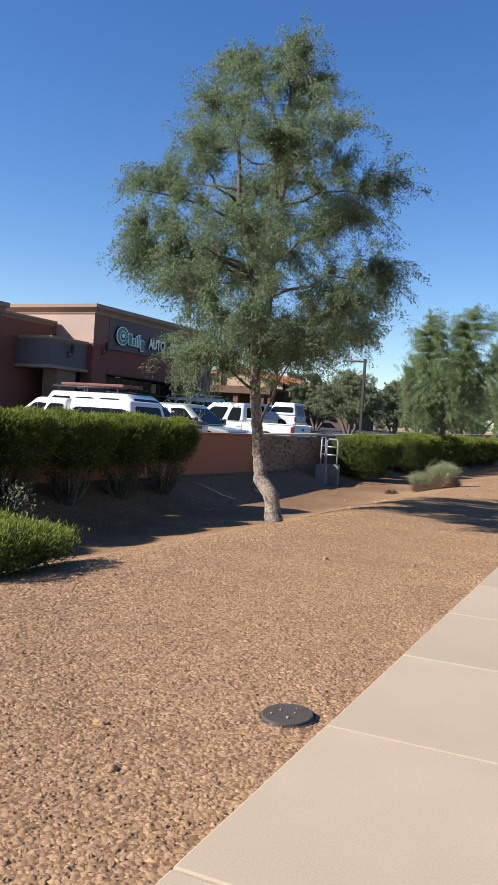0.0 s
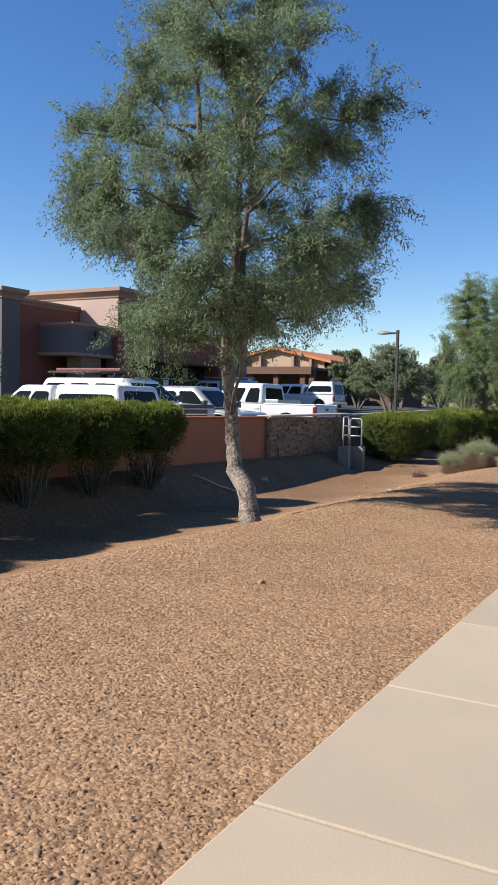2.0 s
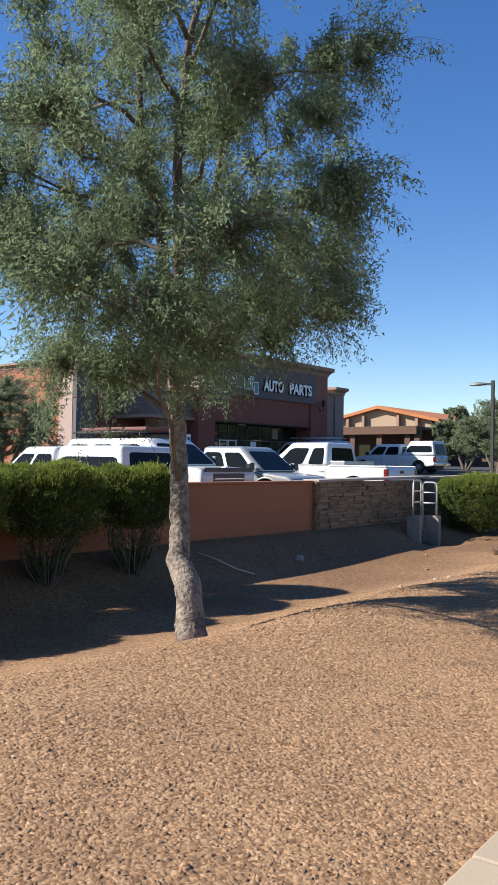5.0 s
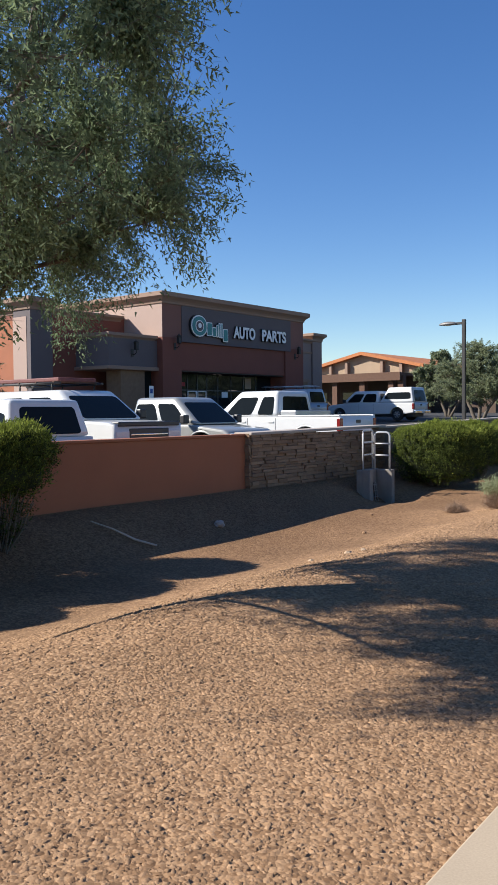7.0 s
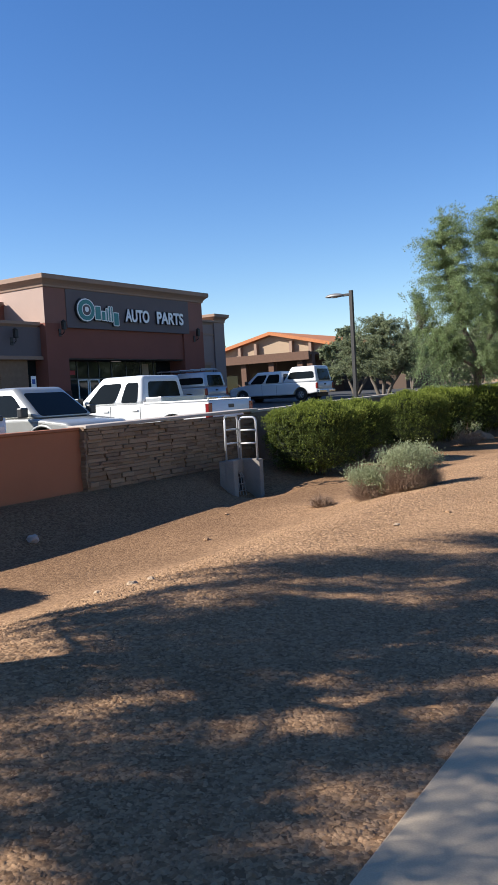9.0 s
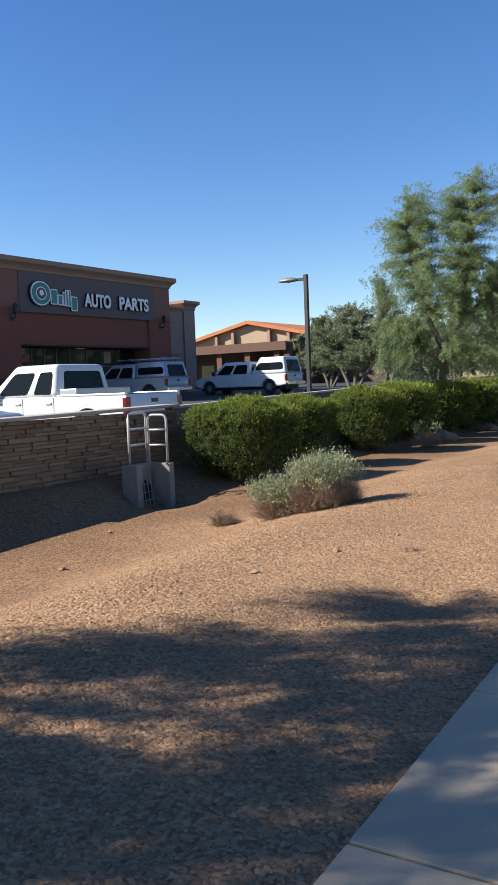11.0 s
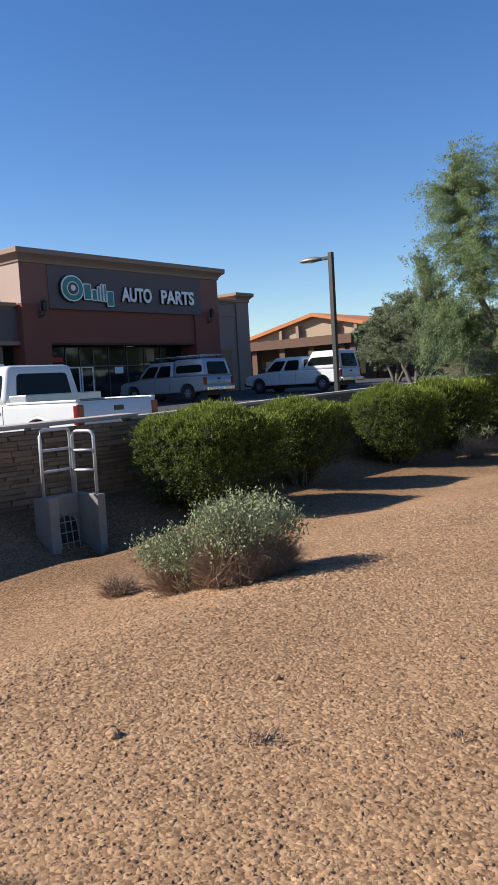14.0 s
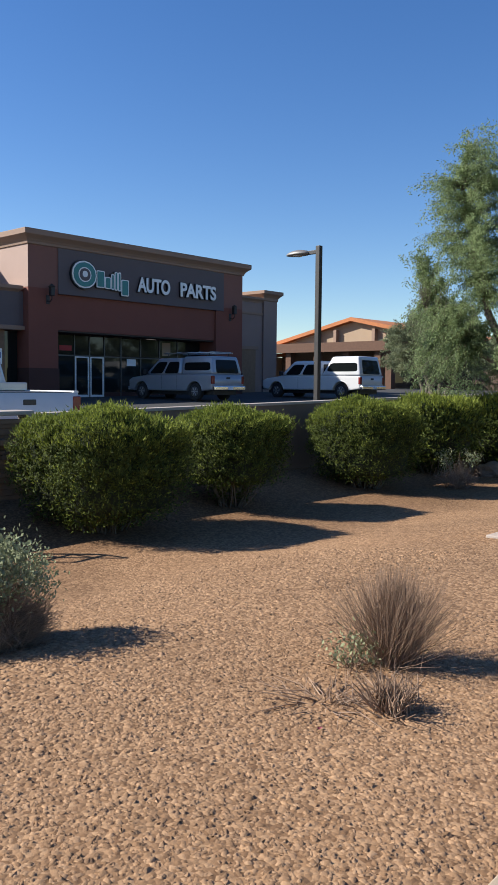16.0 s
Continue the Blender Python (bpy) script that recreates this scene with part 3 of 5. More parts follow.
sp("lintel", M_STUCCO_BROWN, SX - 1.4, SX - 0.12, SY0 + 1.55, SY1 - 2.1, 4.12, 5.95)
sp("upper_wall", M_STUCCO_ROSE, SX - 9, SX, SY0 + 0.004, SY1 - 0.004, 5.95, STOP - 0.1)
# thin paler skin: the tower's sunlit side is painted on
sp("sunlit_upper_side", M_STUCCO_SUNLIT, SX - 9, SX - 0.004, SY0 - 0.006, SY0 + 0.004, 5.95, STOP - 0.3)
sp("sign_panel", M_STUCCO_GREY, SX - 0.1, SX + 0.05, SY0 + 1.55, SY1 - 1.55, 5.75, STOP - 0.62, bevel=0.01)
cornice("cornice", SX - 9, SX, SY0, SY1, STOP, M_CORNICE)
sp("side_wall", M_STUCCO_BROWN, SX - 14, SX - 1.4, SY0 + 0.01, SY0 + 0.2, SZ, 5.95)
sp("side_wall", M_STUCCO_GREY, SX - 14, SX - 1.4, SY1 - 0.2, SY1 - 0.01, SZ, 5.95)
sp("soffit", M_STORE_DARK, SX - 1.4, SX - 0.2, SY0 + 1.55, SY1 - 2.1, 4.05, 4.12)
sp("shop_floor", M_CONCRETE_OLD, SX - 10, SX - 1.2, SY0 + 0.3, SY1 - 0.3, SZ - 0.1, SZ + 0.12)
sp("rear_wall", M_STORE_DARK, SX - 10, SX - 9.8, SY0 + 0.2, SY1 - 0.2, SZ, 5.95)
# storefront
M_SHOPGLASS = mat("shop_glass", (0.012, 0.016, 0.016), 0.05, vary=0.1, bump=0, spec=0.35)
gx = SX - 1.25
y_a, y_b = SY0 + 1.58, SY1 - 2.13
cuts = [y_a, 45.2, 46.25, 47.15, 48.05, 49.1, 50.4, 51.7, 53.0, y_b]
for i in range(len(cuts) - 1):
    a, b = cuts[i], cuts[i + 1]
    door = 46.2 < a < 48.0
    z_lo = SZ + 0.12
    head = 3.03
    if door:
        d = tagged(part("door_leaf", at(store, box_bm(gx - 0.02, gx + 0.02, a + 0.09, b - 0.09, z_lo + 0.25, head - 0.08)), M_SHOPGLASS, store), "glazed shop door in an aluminium frame")
        for ya, yb, za, zb in ((a + 0.02, a + 0.11, z_lo, head), (b - 0.11, b - 0.02, z_lo, head), (a + 0.11, b - 0.11, z_lo, z_lo + 0.25), (a + 0.11, b - 0.11, head - 0.1, head)):
            part("door_frame", at(store, box_bm(gx - 0.03, gx + 0.04, ya, yb, za, zb, 0.005)), M_SIGNWHITE, d)
    else:
        part("pane", at(store, box_bm(gx - 0.01, gx + 0.01, a + 0.03, b - 0.03, z_lo + 0.4, head - 0.03)), M_SHOPGLASS, store)
        sp("bulkhead", M_STUCCO_DARKBASE, gx - 0.05, gx + 0.03, a + 0.03, b - 0.03, z_lo, z_lo + 0.37)
    part("transom_pane", at(store, box_bm(gx - 0.01, gx + 0.01, a + 0.03, b - 0.03, head + 0.05, 4.02)), M_SHOPGLASS, store)
    sp("mullion", M_BRONZE, gx - 0.04, gx + 0.05, a - 0.03, a + 0.03, z_lo, 4.05)
sp("head_rail", M_BRONZE, gx - 0.03, gx + 0.045, y_a, y_b, 2.99, 3.05)
sp("window_poster", mat("red_poster", (0.4, 0.03, 0.03), 0.6, bump=0), gx + 0.012, gx + 0.02, 45.4, 46.1, 3.25, 3.5)
sp("window_poster", M_SIGNWHITE, gx + 0.012, gx + 0.02, 49.5, 50.1, 2.6, 2.95)
sp("open_sign", M_TAN, gx + 0.012, gx + 0.02, 51.9, 52.5, 3.2, 3.9)
# left wing with its corner pier
LX = SX - 3.1
sp("left_wing", M_STUCCO_BROWN, LX - 12, LX, 36.4, SY0 + 0.008, SZ, 7.25)
# lighter red skin over the brown wing, painted as its sunlit side
sp("sunlit_wing_side", M_STUCCO_RED, LX - 12, LX - 1.2, 36.38, 36.4, SZ, 6.7)
cornice("left_cornice", LX - 12, LX, 36.4, SY0 - 0.36, 7.3, M_CORNICE, 0.55)
sp("corner_pier", M_STUCCO_GREY, LX - 1.2, LX + 0.28, 36.1, 37.5, SZ, 7.35)
# pale skin paints the grey pier's sunlit face
sp("sunlit_pier_face", M_STUCCO_SUNLIT, LX - 1.2, LX - 0.05, 36.08, 36.1, SZ, 6.75)
cornice("pier_cornice", LX - 1.2, LX + 0.28, 36.1, 37.5, 7.72, M_CORNICE, 1.0)
# entry bay
sp("bay", M_STUCCO_GREY, LX, SX - 0.42, 39.3, SY0 - 0.004, 4.22, 5.75)
sp("bay_ledge", M_CORNICE, LX, SX - 0.28, 39.15, SY0 - 0.004, 4.02, 4.22, bevel=0.02)
cornice("bay_cornice", LX + 0.3, SX - 0.5, 39.4, SY0 - 0.3, 5.98, M_CORNICE, 0.62)
sp("bay_column", M_STONE_VENEER, SX - 1.75, SX - 0.6, 40.3, 42.1, SZ, 4.02)
sp("bay_window", M_SHOPGLASS, SX - 0.9, SX - 0.88, 42.15, 42.9, SZ + 0.3, 4.0)
# right wing
RX = SX - 2.0
sp("right_wing", M_STUCCO_TAUPE, RX - 8, RX, SY1, 61.9, SZ, 7.0)
sp("wing_band", M_CORNICE, RX - 0.05, RX + 0.06, SY1, 61.9, 6.0, 6.12)
sp("wing_ledge", M_CORNICE, RX - 0.05, RX + 0.25, SY1, 60.2, 3.85, 4.05)
# flat dark sheet on the wall face, painting a shaded recess
sp("wing_recess_shade", M_STORE_DARK, RX - 0.02, RX + 0.012, SY1 + 0.1, 58.6, SZ, 3.85)
sp("wing_column", M_STONE_VENEER, RX - 0.02, RX + 0.2, 58.7, 60.0, SZ, 3.85)
cornice("right_cornice", RX - 8, RX, SY1 + 0.4, 61.9, 7.05, M_CORNICE, 0.5)
sp("wing_corner", M_STUCCO_TAUPE, RX - 1.3, RX + 0.12, 60.8, 62.05, SZ, 7.3)
cornice("corner_cornice", RX - 1.2, RX + 0.12, 60.8, 62.05, 7.5, M_CORNICE, 0.8)


def sconce(y, z, x=None):
    x = SX if x is None else x
    s = tagged(empty("wall_lantern", x, y, z), "black iron wall lantern on a bracket", "lantern", "shop lanterns")
    part("bracket", tube_bm([(0, 0, -0.45), (0.2, 0, -0.5), (0.34, 0, -0.4), (0.34, 0, -0.25)], 0.025, 6), M_DARKIRON, s)
    part("backplate", box_bm(0, 0.03, -0.09, 0.09, -0.6, -0.2, 0.005), M_DARKIRON, s)
    part("cage", box_bm(0.24, 0.44, -0.1, 0.1, -0.25, 0.15, 0.02), M_DARKIRON, s)
    part("roof", tube_bm([(0.34, 0, 0.15), (0.34, 0, 0.28)], [0.17, 0.03], 8), M_DARKIRON, s)


sconce(SY0 + 1.0, 5.85)
sconce(SY1 - 1.0, 5.85)
sconce(41.0, 5.35, SX - 0.42)

# sign: plain shapes for the trade mark, then the two words
sign = tagged(empty("shop_sign", SX + 0.06, 49.8, 6.35), "white and teal channel-letter sign on a grey panel", "sign")


def sign_shape(name, pts, x0, x1, mtl):
    bm = bmesh.new()
    f = bm.faces.new([bm.verts.new((x0, -3.0 + (y + 3.0) * 0.93, z * 0.86)) for y, z in pts])
    r = bmesh.ops.extrude_face_region(bm, geom=[f])
    for v in r["geom"]:
        if isinstance(v, bmesh.types.BMVert):
            v.co.x = x1
    bmesh.ops.recalc_face_normals(bm, faces=bm.faces)
    return part(name, bm, mtl, sign)


def round_rect(y0, y1, z0, z1, r, slant=0.0):
    out = []
    for cy, cz, a0 in ((y1 - r, z1 - r, 0), (y0 + r, z1 - r, 90), (y0 + r, z0 + r, 180), (y1 - r, z0 + r, 270)):
        for k in range(5):
            a = radians(a0 + 22.5 * k)
            out.append((cy + r * math.cos(a), cz + r * math.sin(a) + slant * (cy - y0)))
    return out


sign_shape("badge_return", round_rect(-4.85, -3.25, -0.32, 1.25, 0.75), 0.0, 0.14, M_SIGNSIDE)
sign_shape("badge_face", round_rect(-4.80, -3.30, -0.27, 1.20, 0.72), 0.14, 0.17, M_SIGNWHITE)
sign_shape("badge_disc", round_rect(-4.72, -3.38, -0.19, 1.12, 0.64), 0.17, 0.19, M_SIGNTEAL)
sign_shape("badge_disc", round_rect(-4.44, -3.66, 0.06, 0.86, 0.38), 0.19, 0.20, M_SIGNWHITE)
sign_shape("badge_disc", round_rect(-4.38, -3.72, 0.12, 0.80, 0.32), 0.20, 0.21, M_STUCCO_GREY)
sign_shape("badge_mark", round_rect(-4.20, -3.90, 0.32, 0.66, 0.14), 0.21, 0.222, M_SIGNWHITE)
for a, b, z0, z1 in ((-3.28, -2.76, -0.14, 0.80), (-2.74, -2.36, -0.16, 0.50), (-2.34, -2.14, -0.18, 0.70), (-2.12, -1.92, -0.20, 0.84), (-1.90, -1.70, -0.22, 0.84), (-1.68, -1.18, -0.46, 0.46)):
    sign_shape("badge_return", round_rect(a - 0.03, b + 0.03, z0 - 0.03, z1 + 0.03, 0.09), 0.0, 0.10, M_SIGNSIDE)
    sign_shape("badge_face", round_rect(a, b, z0, z1, 0.08), 0.10, 0.13, M_SIGNWHITE)
    sign_shape("badge_bar", round_rect(a + 0.055, b - 0.055, z0 + 0.06, z1 - 0.06, 0.045), 0.13, 0.145, M_SIGNTEAL)


def sign_word(word, y, z, size, width, x0, x1, mtl, name):
    cu = bpy.data.curves.new("word", "FONT")
    cu.body, cu.size, cu.extrude, cu.offset = word, size, 0.5 * (x1 - x0), 0.03 if mtl is M_SIGNWHITE else 0.06
    cu.align_x = "LEFT"
    tmp = new("tmp_word", cu)
    bpy.context.view_layer.update()
    me = bpy.data.meshes.new_from_object(tmp.evaluated_get(bpy.context.evaluated_depsgraph_get()))
    bpy.data.objects.remove(tmp)
    co = np.array([v.co[:] for v in me.vertices])
    k = width / (co[:, 0].max() - co[:, 0].min())
    me.transform(Matrix(((0, 0, 1, (x0 + x1) / 2), (k, 0, 0, y - k * co[:, 0].min()), (0, 1, 0, z), (0, 0, 0, 1))))
    me.materials.clear()
    me.materials.append(mtl)
    ob = new(name, me)
    ob.parent = sign
    return ob


for word, y, w in (("AUTO", -0.76, 2.15), ("PARTS", 2.12, 2.62)):
    sign_word(word, y, -0.06, 0.98, w, 0.01, 0.12, M_SIGNSIDE, "letter_return")
    sign_word(word, y, -0.06, 0.98, w, 0.121, 0.15, M_SIGNWHITE, "letter_face")

# ---- restaurant with an orange tiled roof ----
rest = tagged(empty("restaurant_building", -43, 81, 1.2), "low tan building with an orange gabled roof and brown fascia", "building")


def rp(name, mtl, *a, bevel=0.0):
    return part(name, at(rest, box_bm(*a, bevel)), mtl, rest)


def slope(name, p0, p1, p2, p3, thick, mtl):
    bm = bmesh.new()
    top = [bm.verts.new(p) for p in (p0, p1, p2, p3)]
    low = [bm.verts.new((p[0], p[1], p[2] - thick)) for p in (p0, p1, p2, p3)]
    bm.faces.new(top)
    bm.faces.new(low[::-1])
    for i in range(4):
        bm.faces.new((top[i], low[i], low[(i + 1) % 4], top[(i + 1) % 4]))
    bmesh.ops.recalc_face_normals(bm, faces=bm.faces)
    return part(name, at(rest, bm), mtl, rest)


ax, az, gy = -42.4, 7.6, 81.0
slope("roof", (ax, gy - 0.6, az), (-51.6, gy - 0.6, 5.55), (-51.6, gy + 16, 5.55), (ax, gy + 16, az), 0.32, M_ORANGE)
slope("roof", (ax, gy - 0.6, az), (-35.6, gy - 0.6, 6.1), (-35.6, gy + 16, 6.1), (ax, gy + 16, az), 0.32, M_ORANGE)
for y in (gy, gy + 15.6):
    bm = bmesh.new()
    f = bm.faces.new([bm.verts.new((x, y, z)) for x, z in ((-50.5, 5.0), (-36.4, 5.0), (-36.4, 5.9), (ax, az - 0.35), (-50.5, 5.5))])
    r = bmesh.ops.extrude_face_region(bm, geom=[f])
    for v in r["geom"]:
        if isinstance(v, bmesh.types.BMVert):
            v.co.y += 0.2
    bmesh.ops.recalc_face_normals(bm, faces=bm.faces)
    part("gable_wall", at(rest, bm), M_TAN, rest)
rp("wall", M_BROWNWALL, -50.5, -50.3, gy, gy + 15.6, 1.0, 5.2)
rp("wall", M_BROWNWOOD, -36.6, -36.4, gy, gy + 15.6, 1.0, 5.9)
# brown below the tan gable, the porch's shade put into the wall colour
rp("front_wall", M_BROWNWALL, -50.5, -36.4, gy + 0.01, gy + 0.2, 1.0, 5.0)
rp("porch_fascia", M_BROWNWOOD, -49.2, -35.6, gy - 5.2, gy - 4.9, 4.45, 5.2)
rp("porch_roof", M_BROWNWOOD, -49.2, -35.6, gy - 4.9, gy, 4.9, 5.15)
# posts take the dark brown too, painted as shaded by the porch
for x in (-49, -46, -43, -40, -37, -36):
    rp("porch_post", M_BROWNWOOD, x, x + 0.55, gy - 4.85, gy - 4.3, 1.0, 4.9)
for x in (-46.2, -44.3, -40.3, -38.2):
    rp("gable_post", M_CORNICE, x, x + 0.3, gy - 0.45, gy, 5.2, 6.25 + 0.12 * (4.5 - abs(x - ax)))
slope("low_roof", (-49.0, gy - 2, 5.35), (-55, gy - 2, 5.1), (-55, gy + 6, 5.4), (-49.0, gy + 6, 5.7), 0.25, M_ORANGE)
slope("low_roof", (-49.0, gy - 2.6, 4.55), (-55, gy - 2.6, 4.35), (-55, gy + 2, 4.6), (-49.0, gy + 2, 4.8), 0.25, M_ORANGE)
rp("side_room", M_TAN, -54.5, -50.6, gy - 1.5, gy + 5, 1.0, 4.3)
rp("rear_block", M_BROWNWALL, -36.4, -30, gy + 3, gy + 12, 1.0, 4.9)
slope("rear_roof", (-36.2, gy + 2.4, 5.1), (-29.5, gy + 2.4, 5.0), (-29.5, gy + 12, 5.4), (-36.2, gy + 12, 5.5), 0.25, M_BROWNWOOD)
for x in (-48.2, -44.8, -41.6, -38.9):
    rp("window", M_SHOPGLASS, x, x + 1.5, gy - 0.02, gy + 0.02, 2.0, 3.6)

# ---- vehicles ----
M_RIM = mat("wheel_rim", (0.12, 0.12, 0.125), 0.5, metal=0.5, vary=0.1, bump=0)


def frustum(x0, x1, w0, z0, x2, x3, w1, z1):
    """Eight corners of a cabin: bottom rectangle then top rectangle."""
    return [Vector(p) for p in ((x0, -w0 / 2, z0), (x1, -w0 / 2, z0), (x1, w0 / 2, z0), (x0, w0 / 2, z0), (x2, -w1 / 2, z1), (x3, -w1 / 2, z1), (x3, w1 / 2, z1), (x2, w1 / 2, z1))]


def frustum_bm(c, bevel=0.05):
    bm = bmesh.new()
    v = [bm.verts.new(p) for p in c]
    for f in ((3, 2, 1, 0), (4, 5, 6, 7), (0, 1, 5, 4), (1, 2, 6, 5), (2, 3, 7, 6), (3, 0, 4, 7)):
        bm.faces.new([v[i] for i in f])
    if bevel:
        bmesh.ops.bevel(bm, geom=bm.edges[:], offset=bevel, segments=3, affect="EDGES", profile=0.6)
    for f in bm.faces:
        f.smooth = True
    return bm


FACES = {"right": (0, 1, 5, 4), "front": (1, 2, 6, 5), "left": (2, 3, 7, 6), "rear": (3, 0, 4, 7)}


def pane_bm(c, face, u0, u1, v0, v1, proud=0.006, round_=0.12):
    """A pane lying on one face of a cabin, with its corners rounded."""
    a, b, d, e = [c[i] for i in FACES[face]]
    nrm = (b - a).cross(e - a).normalized()
    bm = bmesh.new()
    out = []
    for cu, cv, a0 in ((1, 1, 0), (0, 1, 90), (0, 0, 180), (1, 0, 270)):
        for k in range(4):
            an = radians(a0 + 30 * k)
            uu, vv = cu + round_ * (math.cos(an) - (1 if cu else -1)) * 0.6, cv + round_ * (math.sin(an) - (1 if cv else -1))
            u, v = u0 + (u1 - u0) * uu, v0 + (v1 - v0) * vv
            out.append((a.lerp(b, u)).lerp(e.lerp(d, u), v) + nrm * proud)
    f = bm.faces.new([bm.verts.new(p) for p in out])
    r = bmesh.ops.extrude_face_region(bm, geom=[f])
    for q in r["geom"]:
        if isinstance(q, bmesh.types.BMVert):
            q.co -= nrm * (proud + 0.004)
    bmesh.ops.recalc_face_normals(bm, faces=bm.faces)
    return bm


def lower_body(L, W, z0, deck, wheel, r):
    """Body side profile with wheel arches, drawn out across the width. deck: list of (x, z) along the top from tail to nose."""
    prof = list(deck)
    prof.append((L / 2, 0.5))
    for cx in sorted(wheel, reverse=True):
        prof.append((cx + r, z0))
        for k in range(1, 8):
            a = math.pi * k / 8
            prof.append((cx + r * math.cos(a), z0 + r * 0.92 * math.sin(a)))
        prof.append((cx - r, z0))
    prof.append((-L / 2, 0.5))
    bm = bmesh.new()
    f = bm.faces.new([bm.verts.new((x, -W / 2, z)) for x, z in prof])
    r2 = bmesh.ops.extrude_face_region(bm, geom=[f])
    for v in r2["geom"]:
        if isinstance(v, bmesh.types.BMVert):
            v.co.y = W / 2
    bmesh.ops.recalc_face_normals(bm, faces=bm.faces)
    bmesh.ops.bevel(bm, geom=[e for e in bm.edges if abs(e.verts[0].co.y - e.verts[1].co.y) < 1e-5], offset=0.075, segments=3, affect="EDGES", profile=0.55, clamp_overlap=True)
    for f in bm.faces:
        f.smooth = abs(f.normal.y) < 0.98
    return bm


def wheel(ob, x, y, r):
    t = part("wheel", tube_bm([(x, y - 0.12, r), (x, y - 0.10, r), (x, y + 0.10, r), (x, y + 0.12, r)], [r - 0.05, r, r, r - 0.05], 24), M_RUBBER, ob)
    s = 1 if y > 0 else -1
    part("rim", tube_bm([(x, y + s * 0.122, r), (x, y + s * 0.128, r)], [r * 0.6, r * 0.52], 16), M_RIM, t)
    for k in range(6):
        a = math.pi * k / 3
        part("spoke", tube_bm([(x, y + s * 0.131, r), (x + r * 0.55 * math.cos(a), y + s * 0.131, r + r * 0.55 * math.sin(a))], 0.018, 5), M_ALU, t)


def truck(name, x, y, rz, label, paint, L=5.6, W=1.95, H=1.88, cab="crew", shell=0.0, bed=True, rack=False, extra="", drop=0.10, waist=0.60, slant=0.0, bed_len=0.0):
    """A pickup or estate car with its nose along local +x."""
    ob = tagged(empty(name, x, y, lot_z(x, y), rz), label, "truck" if bed else "car", "parked vehicles")
    belt, r = waist * H, 0.39
    hood_z = belt - 0.02
    xw = L / 2 - 0.35
    hood0 = L / 2 - 1.35
    if bed:
        cab_rear = -L / 2 + (bed_len or {"crew": 1.75, "extended": 2.15}[cab])
    else:
        cab_rear = -L / 2 + 0.05
    deck = [(-L / 2, belt), (cab_rear, belt), (hood0, belt), (L / 2 - 0.25, hood_z - drop), (L / 2, hood_z - 2.2 * drop)]
    part("body", lower_body(L, W, 0.42, deck, (-L / 2 + 1.15, L / 2 - 0.95), r + 0.09), paint, ob)
    part("underbody", box_bm(-L / 2 + 0.2, L / 2 - 0.2, -W / 2 + 0.3, W / 2 - 0.3, 0.25, 0.6), M_BLACKTRIM, ob)
    for wx in (-L / 2 + 1.15, L / 2 - 0.95):
        part("wheel_well", box_bm(wx - 0.5, wx + 0.5, -W / 2 + 0.3, W / 2 - 0.3, 0.3, 0.88), M_BLACKTRIM, ob)
        for s in (-1, 1):
            wheel(ob, wx, s * (W / 2 - 0.14), r)
    c = frustum(cab_rear, hood0 + 0.25, W - 0.06, belt - 0.01, cab_rear + (0.1 if bed else 0.35), hood0 - 0.65, W - 0.42, H)
    part("cab", frustum_bm(c, 0.13), paint, ob)
    part("windscreen", pane_bm(c, "front", 0.08, 0.92, 0.07, 0.80), M_CARGLASS, ob)
    part("rear_window", pane_bm(c, "rear", 0.13, 0.87, 0.14, 0.78), M_CARGLASS, ob)
    spans = {"crew": ((0.06, 0.46), (0.50, 0.88)), "extended": ((0.07, 0.34), (0.41, 0.86))}[cab] if bed else ((0.05, 0.30), (0.33, 0.58), (0.61, 0.88))
    for side in ("right", "left"):
        for a, b in spans:
            if side == "left":
                a, b = 1 - b, 1 - a
            part("side_window", pane_bm(c, side, a + 0.01, b - 0.01, 0.08, 0.76, round_=0.2), M_CARGLASS, ob)
    for s in (-1, 1):
        part("mirror", box_bm(hood0 - 0.12, hood0 + 0.04, s * (W / 2 + 0.12) - 0.1, s * (W / 2 + 0.12) + 0.1, belt + 0.02, belt + 0.24, 0.03), M_BLACKTRIM, ob)
        part("head_light", box_bm(L / 2 - 0.16, L / 2 + 0.012, s * (W / 2 - 0.24) - 0.2, s * (W / 2 - 0.24) + 0.2, hood_z - 0.42, hood_z - 0.2, 0.03), M_HEAD, ob)
        part("tail_light", box_bm(-L / 2 - 0.012, -L / 2 + 0.1, s * (W / 2 - 0.07) - 0.085, s * (W / 2 - 0.07) + 0.075, belt - 0.42, belt - 0.06, 0.015), M_TAIL, ob)
        for a in (0.0, 1.05):
            part("door_handle", box_bm(hood0 - 1.0 - a, hood0 - 0.82 - a, s * (W / 2 + 0.012) - 0.014, s * (W / 2 + 0.012) + 0.014, belt - 0.18, belt - 0.14, 0.005), M_BLACKTRIM if s < 0 else paint, ob)
            part("door_seam", box_bm(hood0 - 1.08 - a, hood0 - 1.068 - a, s * (W / 2 + 0.001) - 0.003, s * (W / 2 + 0.001) + 0.003, 0.5, belt - 0.03), M_BLACKTRIM, ob)
    for s in (-1, 1):
        for wx in (-L / 2 + 1.15, L / 2 - 0.95):
            ra = r + 0.115
            arc = [(wx + ra * math.cos(a), s * (W / 2 - 0.01), 0.42 + 0.92 * ra * math.sin(a)) for a in [math.pi * k / 12 for k in range(13)]]
            part("arch_lip", tube_bm(arc, 0.032, 6), paint, ob)
